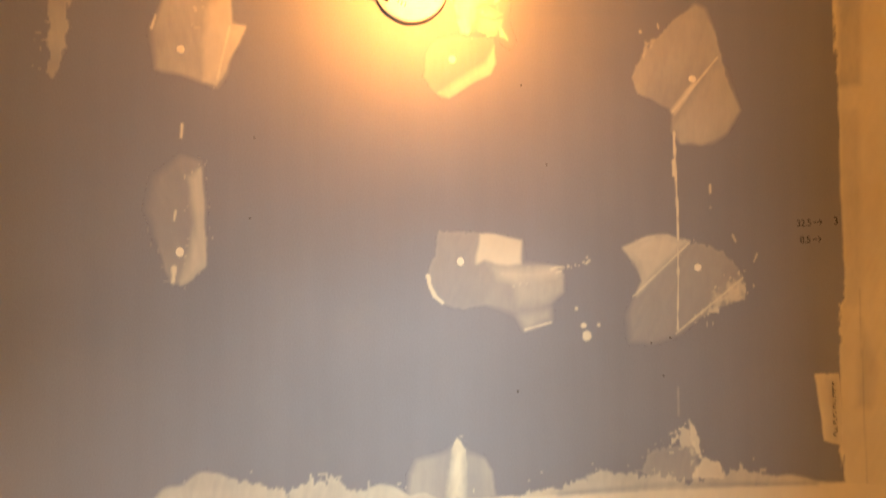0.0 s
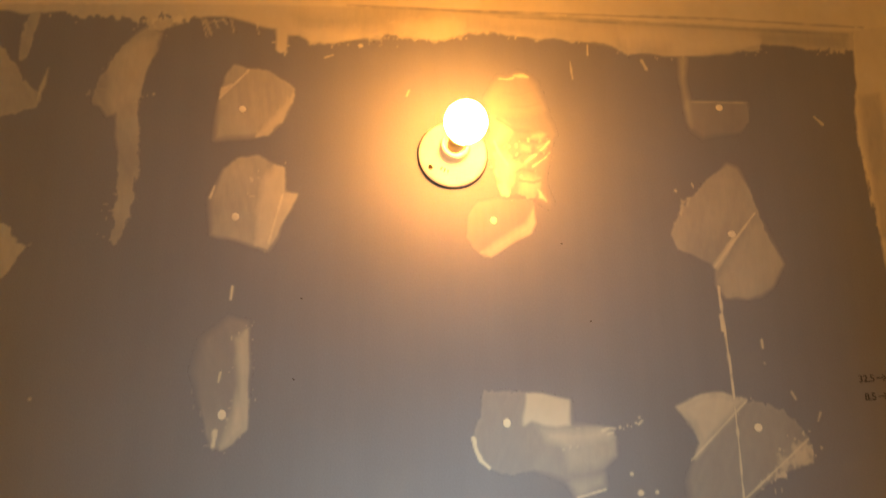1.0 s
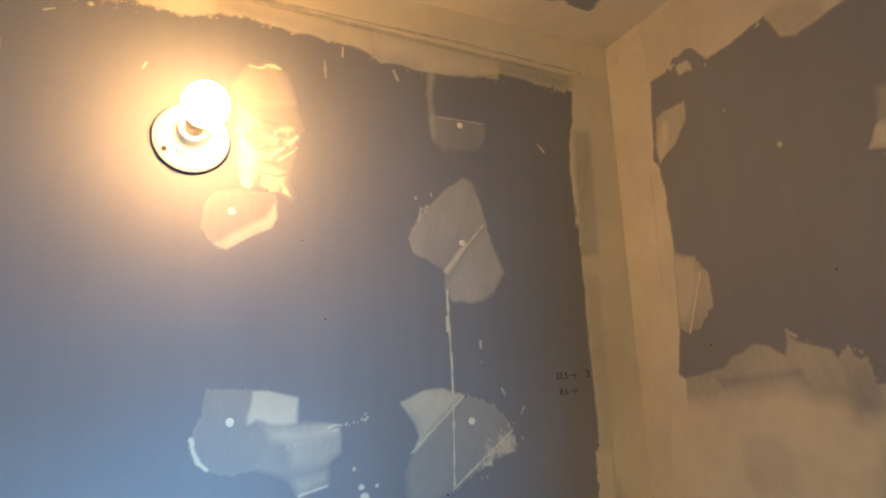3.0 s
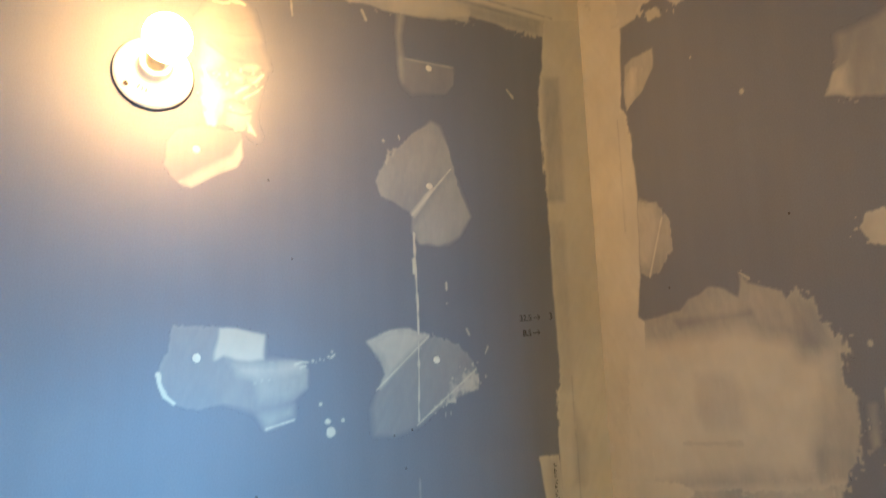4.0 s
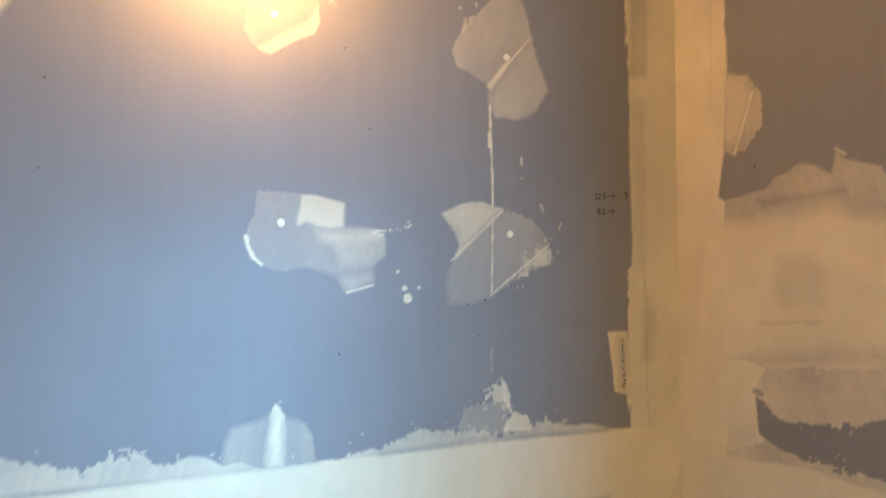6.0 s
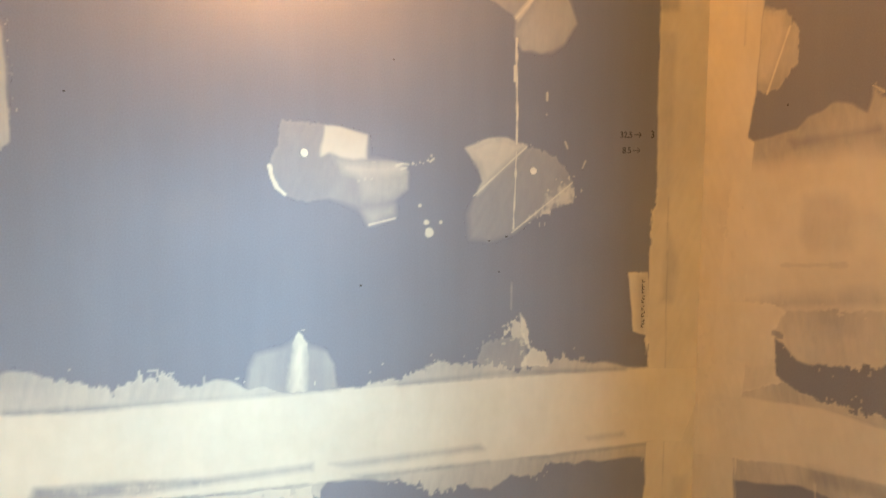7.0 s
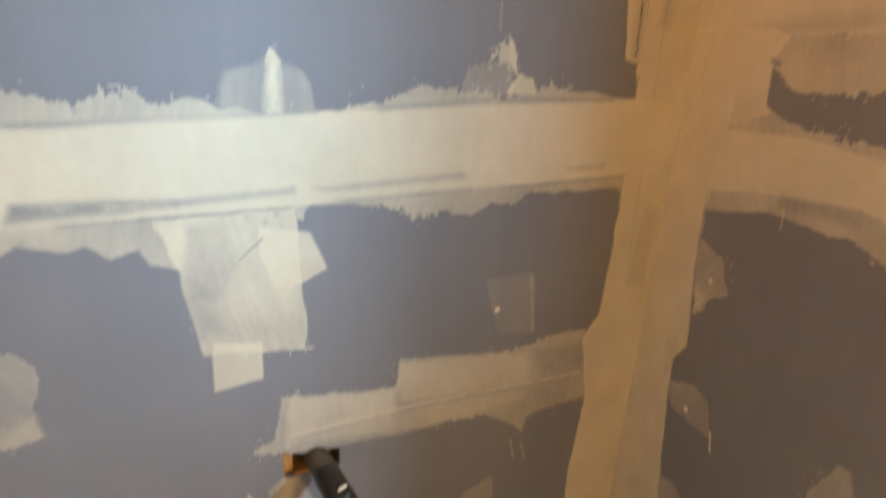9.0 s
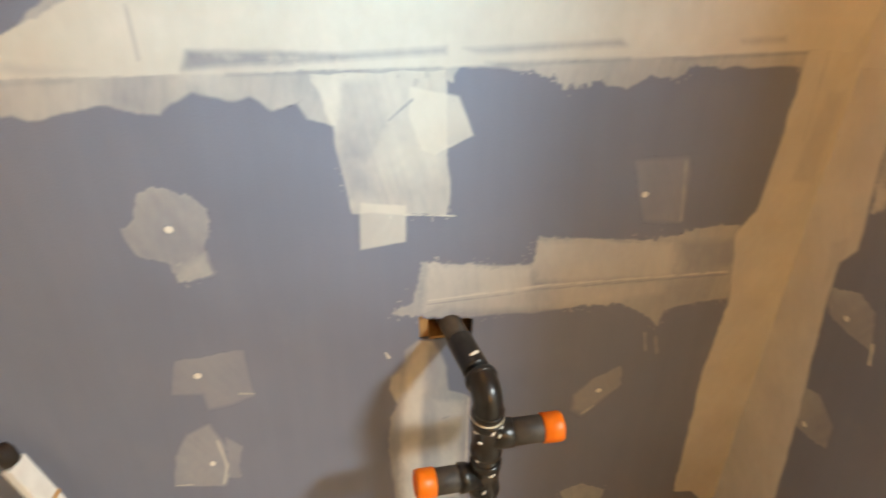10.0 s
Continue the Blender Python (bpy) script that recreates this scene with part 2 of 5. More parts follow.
east = tagged(finish("wall_east", boxed(BOARD, 0.15, RETURN_END + 0.013, 0.10, FLOOR, CEIL), GYPSUM),
              "grey plasterboard return wall with a square filler repair", "wall", kind="structure")
part("plasterboard", boxed(0, BOARD - 0.001, RETURN_END, -0.0005, 1.2215, CEIL), PAPER, east)
part("plasterboard", boxed(0, BOARD - 0.001, RETURN_END, -0.0005, FLOOR + 0.012, 1.2185), PAPER, east)
part("plasterboard", boxed(BOARD, 0.15, RETURN_END, RETURN_END + 0.012, FLOOR + 0.012, CEIL), PAPER, east)
# unseen; set close in so it bounces more lamp light onto the east wall
west = tagged(finish("wall_west", boxed(LEFT - 0.15, LEFT, BACK - 0.15, 0.10, FLOOR, CEIL), CAST),
              "unseen side wall, pale cream to bounce the bulb's light", "wall", kind="structure")


def wall_with_openings(x0, x1, z0, z1, y0, y1, openings):
    """An upright slab with openings (left, right, bottom, top): upright strips, split at the openings."""
    bm = bmesh.new()
    xs = sorted({x0, x1, *(v for o in openings for v in o[:2])})
    for a, b in zip(xs, xs[1:]):
        cut = [o for o in openings if o[0] <= a and o[1] >= b]
        low = z0
        for o in sorted(cut, key=lambda o: o[2]):
            if o[2] > low:
                box(bm, a, b, y0, y1, low, o[2])
            low = o[3]
        box(bm, a, b, y0, y1, low, z1)
    return bm


# both openings are added, one for the daylight beam, one for the warm fill
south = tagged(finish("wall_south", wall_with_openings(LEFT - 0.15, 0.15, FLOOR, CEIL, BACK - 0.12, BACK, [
    (BEAM_X - BEAM_W / 2, BEAM_X + BEAM_W / 2, BEAM_Z - BEAM_H / 2, BEAM_Z + BEAM_H / 2), (FILL_X0, FILL_X1, FLOOR, FILL_TOP)]), CAST),
               "unseen cream wall with openings added for the beam and fill lamps", "wall", kind="structure")
# unseen wall around the inferred passage that lets the added hall lamp through
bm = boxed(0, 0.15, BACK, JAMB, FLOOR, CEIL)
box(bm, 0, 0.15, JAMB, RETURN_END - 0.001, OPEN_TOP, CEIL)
tagged(finish("wall_passage", bm, CAST), "unseen plain cream wall beside the inferred passage", "wall", kind="structure")
# walls added only to keep sky light out of the fill opening
bm = boxed(-0.77, -0.74, -3.4, BACK - 0.121, FLOOR, CEIL)
box(bm, -0.74, 0.0, -3.4, -3.37, FLOOR, CEIL)
tagged(finish("wall_fill_backing", bm, CAST), "unseen walls added behind the fill light to shut out the sky", "wall", kind="structure")
# unseen walls that close the inferred hall and bounce its lamp's light
for hall_wall, extent in (("wall_hall_north", (0.152, HALL_X, 0.0, 0.15)), ("wall_hall_south", (0.0, HALL_X, HALL_Y - 0.15, HALL_Y)),
                          ("wall_hall_east", (HALL_X, HALL_X + 0.15, HALL_Y - 0.15, 0.15)), ("wall_hall_west", (0.0, 0.15, HALL_Y, BACK - 0.151))):
    tagged(finish(hall_wall, boxed(*extent, FLOOR, CEIL), CAST), "unseen plain cream wall closing the inferred hall", "wall", kind="structure")


# ---- filler on the boards ----
def lattice(seed, x, y, scale):
    """Smooth noise from -1 to 1 on the arrays x, y."""
    rng = np.random.default_rng(seed)
    table = rng.uniform(-1, 1, (256, 256))
    u, v = x * scale + 1000.0, y * scale + 1000.0
    i, j = np.floor(u).astype(int), np.floor(v).astype(int)
    f, g = u - i, v - j
    f, g = f * f * (3 - 2 * f), g * g * (3 - 2 * g)
    a, b = table[i % 256, j % 256], table[(i + 1) % 256, j % 256]
    c, d = table[i % 256, (j + 1) % 256], table[(i + 1) % 256, (j + 1) % 256]
    return (a * (1 - f) + b * f) * (1 - g) + (c * (1 - f) + d * f) * g


def inside_by(outline, x, y):
    """How far the points x, y lie inside a closed outline (negative: outside)."""
    best, odd = np.full(x.shape, 1e9), np.zeros(x.shape, bool)
    for (ax, ay), (bx, by) in zip(outline, outline[1:] + outline[:1]):
        dx, dy = bx - ax, by - ay
        k = np.clip(((x - ax) * dx + (y - ay) * dy) / (dx * dx + dy * dy + 1e-12), 0, 1)
        best = np.minimum(best, np.hypot(x - ax - k * dx, y - ay - k * dy))
        if dy:
            odd ^= ((ay > y) != (by > y)) & (x < ax + (y - ay) * dx / dy)
    return np.where(odd, best, -best)


def near_line(points, x, y):
    best = np.full(x.shape, 1e9)
    for (ax, ay), (bx, by) in zip(points, points[1:] or points):
        dx, dy = bx - ax, by - ay
        k = np.clip(((x - ax) * dx + (y - ay) * dy) / (dx * dx + dy * dy + 1e-12), 0, 1)
        best = np.minimum(best, np.hypot(x - ax - k * dx, y - ay - k * dy))
    return best


def swipe(cover, ragged, outline):
    """One trowel swipe inside an outline; a negative cover scrapes filler off again."""
    def field(x, y, seed, edge=None):
        # teeth drawn out along the trowel's way, strong on some stretches and nearly none on others
        lead = 0.5 + 0.5 * lattice(seed + 6, x, y, 9)
        torn = np.clip(1.9 * lead - 0.45, 0.08, 1.3) ** 1.5
        fray = 0.55 * lattice(seed, x, y, 36) + torn * (0.75 * lattice(seed + 1, x, y * 0.28, 120) + 0.55 * lattice(seed + 2, x, y * 0.4, 260)
                                                       + 0.35 * lattice(seed + 5, x, y, 210))
        d = inside_by(outline, x, y) + ragged * (0.85 if cover > 0 else 0.5) * fray
        if cover < 0:
            soft = 0.003 + 2.2 * ragged
        else:
            # thin filler fades out along parts of its edge, thick filler hardly
            soft = 0.003 + (0.016 if cover < 0.4 else 0.004) * np.clip(0.9 - 1.6 * lead, 0, 1)
        c = np.clip(d / soft + 0.5, 0, 1)
        if edge is not None and 0 < cover < 0.6:
            # thicker filler feathers into the thin film, but stays sharp along the patch's own edge
            rimward = np.exp(-np.clip(edge, 0, 1) / 0.006)
            c = 1.25 * (c * rimward + np.clip(d / 0.015 + 0.25, 0, 1) * (1 - rimward))
        turn = 0.5 * math.sin(seed * 1.7)
        u, v = x * math.cos(turn) + y * math.sin(turn), y * math.cos(turn) - x * math.sin(turn)
        body = 0.92 + 0.28 * lattice(seed + 3, x, y, 14) + 0.10 * lattice(seed + 4, u * 7, v * 0.6, 22) + 0.06 * lattice(seed + 8, x, y, 90)
        if cover > 0.6:
            body = 0.96 + 0.30 * (body - 0.92) + 0.05 * lattice(seed + 9, x, y, 5)
        if ragged >= 0.006 and cover > 0:
            crumb = (lattice(seed + 10, x, y, 190) > 0.70) & (lattice(seed + 11, x, y, 22) > 0.05) & (d > -0.024 * lead) & (d < 0)
            c = np.maximum(c, np.where(crumb, 0.85, 0.0))
        rim = 0.22 * np.exp(-((d - 0.0022) / 0.002) ** 2) * lead ** 2 if cover > 0 else 0
        return c * np.clip(body + rim, 0, 1.4) * cover
    return field, outline, 0.004 + ragged * 2


def feather(cover, soft, outline):
    """A thick smoothed coat that fades out softly towards its outline."""
    def field(x, y, seed, edge=None):
        d = inside_by(outline, x, y) + 0.25 * soft * lattice(seed, x, y, 30)
        wipe = 0.94 + 0.10 * lattice(seed + 3, x * 0.3, y, 40) + 0.06 * lattice(seed + 4, x, y, 12)
        return cover * np.clip(d / soft, 0, 1) * np.clip(wipe, 0, 1.1)
    return field, outline, 0.004


def ridge(cover, width, points):
    """A raised line of filler left by a trowel's edge; negative cover bares paper."""
    def field(x, y, seed, edge=None):
        w = width * 0.5 * (0.9 + 0.5 * lattice(seed, x, y, 70))
        return cover * np.clip((w - near_line(points, x, y)) / 0.0016 + 0.5, 0, 1)
    return field, points, width + 0.003


def dab(cover, radius, points):
    """A small blob of filler."""
    def field(x, y, seed, edge=None):
        r = radius * (0.9 + 0.35 * lattice(seed, x, y, 120))
        return cover * np.clip((r - near_line(points, x, y)) / 0.0016 + 0.5, 0, 1)
    return field, points, radius + 0.003


def on_surface(surface, a, b, h):
    """A place on the wall north (a: x, b: z), the wall east (a: y, b: z) or the ceiling (a: x, b: y), h metres proud of it."""
    if surface == "W":
        return a, -h, b
    if surface == "R":
        return -h, a, b
    return a, b, CEIL - h


FILLER_COUNT = [0]


def pieces_of(cell):
    """Numbers the connected groups of true cells from 1 on."""
    out = np.zeros(cell.shape, int)
    count = 0
    w, h = cell.shape
    for i, j in zip(*np.nonzero(cell)):
        if out[i, j]:
            continue
        count += 1
        out[i, j] = count
        todo = [(i, j)]
        while todo:
            a, b = todo.pop()
            for c, d in ((a + 1, b), (a - 1, b), (a, b + 1), (a, b - 1)):
                if 0 <= c < w and 0 <= d < h and cell[c, d] and not out[c, d]:
                    out[c, d] = count
                    todo.append((c, d))
    return out


def sheet(name, surface, cell, ids, x, y, thick, cover):
    """One connected sheet of filler over the true cells of the grid."""
    quads = np.stack([ids[:-1, :-1][cell], ids[1:, :-1][cell], ids[1:, 1:][cell], ids[:-1, 1:][cell]], 1)
    if surface == "R":
        quads = quads[:, ::-1]
    used, back = np.unique(quads, return_inverse=True)
    a, b, h = x.ravel()[used], y.ravel()[used], thick.ravel()[used]
    places = np.stack(np.broadcast_arrays(*on_surface(surface, a, b, h)), 1)
    me = bpy.data.meshes.new(name)
    me.from_pydata(places.tolist(), [], back.reshape(-1, 4).tolist())
    at = me.attributes.new("cover", "FLOAT", "POINT")
    at.data.foreach_set("value", cover.ravel()[used].astype(np.float32))
    me.polygons.foreach_set("use_smooth", np.ones(len(me.polygons), bool))
    me.materials.append(FILLER)
    return new(name, me)


def filler(surface, label, strokes, name="filler_patch", spots=()):
    """Filler lying on a board: a fine sheet whose thickness follows the strokes laid one over another."""
    FILLER_COUNT[0] += 1
    seed0 = 100 * FILLER_COUNT[0]
    step = 0.0030 if name == "filler_band" else 0.0021
    lo = [min(p[k] for _, pts, _ in strokes for p in pts) - 0.02 for k in (0, 1)]
    hi = [max(p[k] for _, pts, _ in strokes for p in pts) + 0.02 for k in (0, 1)]
    lo = [max(lo[0], -1.9), lo[1]]
    if surface == "R":
        lo[0] = max(lo[0], RETURN_END + 0.004)
    if surface == "W" or surface == "R":
        hi = [min(hi[0], -0.0001), min(hi[1], CEIL - 0.001)]
    else:
        hi = [min(hi[0], -0.0001), min(hi[1], -0.0001)]
    na, nb = int((hi[0] - lo[0]) / step) + 2, int((hi[1] - lo[1]) / step) + 2
    ga, gb = np.linspace(lo[0], hi[0], na), np.linspace(lo[1], hi[1], nb)
    x, y = np.meshgrid(ga, gb, indexing="ij")
    cover, thick, owner = np.zeros_like(x), np.zeros_like(x), np.zeros(x.shape, int)
    for k, (field, pts, margin) in enumerate(strokes):
        i0, i1 = np.searchsorted(ga, [min(p[0] for p in pts) - margin - 0.01, max(p[0] for p in pts) + margin + 0.01])
        j0, j1 = np.searchsorted(gb, [min(p[1] for p in pts) - margin - 0.01, max(p[1] for p in pts) + margin + 0.01])
        if i1 <= i0 or j1 <= j0:
            continue
        sl = np.s_[i0:i1, j0:j1]
        c = field(x[sl], y[sl], seed0 + 7 * k, inside_by(strokes[0][1], x[sl], y[sl]) if k and len(strokes[0][1]) > 2 else None)
        pos, neg = np.clip(c, 0, 1), np.clip(-c, 0, 1)
        cover[sl] = (1 - (1 - cover[sl]) * (1 - pos)) * (1 - neg)
        broad = len(pts) > 2 and margin > 0.0075
        thick[sl] = (thick[sl] + (0.0006 if broad else 0.0005) * pos ** 1.7) * (1 - 0.7 * neg)
        if k and broad:
            owner[sl] = np.where(pos > 0.05, k, owner[sl])
    cover = np.clip(cover * (1.0 if name == "filler_band" else 1.22), 0, 1)
    thick = 0.00007 + 0.000010 * (FILLER_COUNT[0] % 9) + thick + 0.00012 * cover ** 2 * lattice(seed0 + 91, x, y, 110)
    keep = cover > 0.012
    for _ in range(1):
        grown = keep.copy()
        grown[1:] |= keep[:-1]
        grown[:-1] |= keep[1:]
        grown[:, 1:] |= keep[:, :-1]
        grown[:, :-1] |= keep[:, 1:]
        keep = grown
    cell = keep[:-1, :-1] | keep[1:, :-1] | keep[:-1, 1:] | keep[1:, 1:]
    ids = np.arange(na * nb).reshape(na, nb)
    # the swipes lie side by side as sheets of their own; crumbs go to the sheet they touch
    mine = np.where(cell, owner[:-1, :-1] + 1, 0)
    groups, crumbs = [], []
    for k in [k for k in np.unique(mine) if k]:
        piece = pieces_of(mine == k)
        sizes = np.bincount(piece.ravel())
        sizes[0] = 0
        for g in np.argsort(-sizes):
            if sizes[g] > (60 if k > 1 else 12):
                groups.append([k, sizes[g], piece == g])
            elif sizes[g]:
                crumbs.append(piece == g)
    groups.sort(key=lambda g: (g[0] > 1, -g[1]))
    if not groups:
        groups, crumbs = [[1, 1, cell]], []
    loose = np.zeros(cell.shape, bool)
    for crumb in crumbs:
        round_it = crumb.copy()
        round_it[1:] |= crumb[:-1]
        round_it[:-1] |= crumb[1:]
        round_it[:, 1:] |= crumb[:, :-1]
        round_it[:, :-1] |= crumb[:, 1:]
        for group in groups:
            if (group[2] & round_it).any():
                group[2] |= crumb
                break
        else:
            loose |= crumb
    made = []
    for k, _, mask in groups:
        made.append(sheet(name if not made else "swipe" if k > 1 else "smear", surface, mask, ids, x, y, thick, cover))
    ob = tagged(made[0], label, name.replace("_", " "), "filler on the plasterboards")
    if loose.any():
        made.append(tagged(sheet("filler_crumbs", surface, loose, ids, x, y, thick, cover), "tiny crumbs of cream filler", kind="stuff"))
    for extra in made[1:]:
        extra.parent = ob
    for a, b in spots:
        m = Matrix.Translation(on_surface(surface, a, b, 0.0))
        m = m @ (pose(0, 0, 0, 90, 0, 0) if surface == "W" else pose(0, 0, 0, 0, -90, 0))
        m = m @ Matrix.Diagonal((1.0 + 0.12 * math.sin(91 * a), 0.95 + 0.1 * math.sin(57 * b), 1, 1))
        part("screw_spot", lathe([(0.0068, 0), (0.0066, 0.0006), (0.0056, 0.0010), (0.0022, 0.00095), (0, 0.0009)], m, 18),
             DAB, ob, "round spot of dry filler over a screw head", True)
    return ob

filler('W', 'thin film of cream filler smeared over a sunken screw', [
    swipe(0.38, 0.004, [(-1.233, 2.184), (-1.225, 2.225), (-1.213, 2.248), (-1.189, 2.24), (-1.152, 2.235), (-1.128, 2.22), (-1.111, 2.205), (-1.114, 2.177), (-1.13, 2.146), (-1.151, 2.123), (-1.182, 2.117), (-1.218, 2.115), (-1.236, 2.111), (-1.236, 2.143)]),
    swipe(0.4, 0.004, [(-1.111, 2.205), (-1.114, 2.177), (-1.13, 2.146), (-1.151, 2.123), (-1.173, 2.117), (-1.157, 2.141), (-1.14, 2.166), (-1.122, 2.192)]),
    swipe(0.7, 0.002, [(-1.233, 2.184), (-1.233, 2.204), (-1.215, 2.21)]),
    ridge(0.8, 0.003, [(-1.233, 2.184), (-1.189, 2.236)]),
], spots=[(-1.195, 2.166)])
filler('W', 'thin cream filler patch with a thick ragged edge over a screw', [
    swipe(0.36, 0.004, [(-1.236, 2.013), (-1.219, 2.061), (-1.198, 2.082), (-1.163, 2.086), (-1.14, 2.072), (-1.124, 2.065), (-1.122, 2.024), (-1.102, 2.02), (-1.11, 1.996), (-1.122, 1.977), (-1.13, 1.949), (-1.143, 1.929), (-1.181, 1.94), (-1.22, 1.95), (-1.23, 1.953)]),
    swipe(0.45, 0.006, [(-1.14, 2.072), (-1.124, 2.065), (-1.122, 2.022), (-1.102, 2.02), (-1.112, 1.991), (-1.124, 1.968), (-1.143, 1.929), (-1.164, 1.935), (-1.162, 1.986), (-1.161, 2.043)]),
    ridge(0.8, 0.003, [(-1.124, 2.019), (-1.142, 1.94)]),
    ridge(0.8, 0.004, [(-1.23, 2.032), (-1.236, 2.013)]),
], spots=[(-1.195, 1.982)])
filler('W', 'tall faint cream filler smear with a combed edge', [
    swipe(0.18, 0.006, [(-1.195, 1.825), (-1.165, 1.816), (-1.161, 1.757), (-1.161, 1.707), (-1.162, 1.659), (-1.175, 1.64), (-1.191, 1.632), (-1.207, 1.632), (-1.214, 1.652), (-1.232, 1.7), (-1.24, 1.741), (-1.23, 1.791)]),
    swipe(0.4, 0.006, [(-1.185, 1.791), (-1.165, 1.808), (-1.161, 1.757), (-1.159, 1.659), (-1.179, 1.637), (-1.195, 1.632), (-1.186, 1.676), (-1.177, 1.724)]),
    ridge(0.9, 0.005, [(-1.193, 1.87), (-1.194, 1.851)]),
    ridge(0.9, 0.004, [(-1.202, 1.741), (-1.204, 1.728)]),
    ridge(0.9, 0.007, [(-1.204, 1.656), (-1.206, 1.636)]),
], spots=[(-1.196, 1.68)])
filler('W', 'long curved cream filler smear like a fish tail', [
    swipe(0.3, 0.006, [(-1.408, 2.254), (-1.384, 2.286), (-1.358, 2.311), (-1.336, 2.299), (-1.339, 2.267), (-1.351, 2.236), (-1.36, 2.195), (-1.36, 2.155), (-1.351, 2.096), (-1.35, 2.049), (-1.352, 2.002), (-1.361, 1.965), (-1.373, 1.938), (-1.378, 1.951), (-1.376, 2.011), (-1.386, 2.105), (-1.393, 2.154), (-1.406, 2.148), (-1.418, 2.168), (-1.43, 2.167), (-1.434, 2.182), (-1.423, 2.223)]),
    swipe(0.15, 0.006, [(-1.416, 2.244), (-1.375, 2.287), (-1.34, 2.294), (-1.351, 2.236), (-1.361, 2.185), (-1.398, 2.154), (-1.414, 2.183)]),
])
filler('W', 'faded cream filler patch on grey plasterboard', [
    swipe(0.3, 0.005, [(-1.586, 2.268), (-1.559, 2.233), (-1.538, 2.204), (-1.513, 2.18), (-1.52, 2.162), (-1.544, 2.149), (-1.568, 2.144), (-1.604, 2.157), (-1.617, 2.246)]),
    swipe(0.6, 0.003, [(-1.506, 2.23), (-1.507, 2.2), (-1.516, 2.17), (-1.515, 2.195)]),
])
filler('W', 'narrow tapered cream filler streak below the ceiling', [
    swipe(0.35, 0.004, [(-1.547, 2.337), (-1.529, 2.338), (-1.535, 2.291), (-1.54, 2.254), (-1.551, 2.236), (-1.555, 2.244), (-1.554, 2.29)]),
])
filler('W', 'rough cream filler patch with soft edges', [
    swipe(0.4, 0.008, [(-1.543, 1.967), (-1.526, 1.963), (-1.515, 1.937), (-1.499, 1.932), (-1.511, 1.91), (-1.531, 1.884), (-1.582, 1.901), (-1.591, 1.962)]),
])
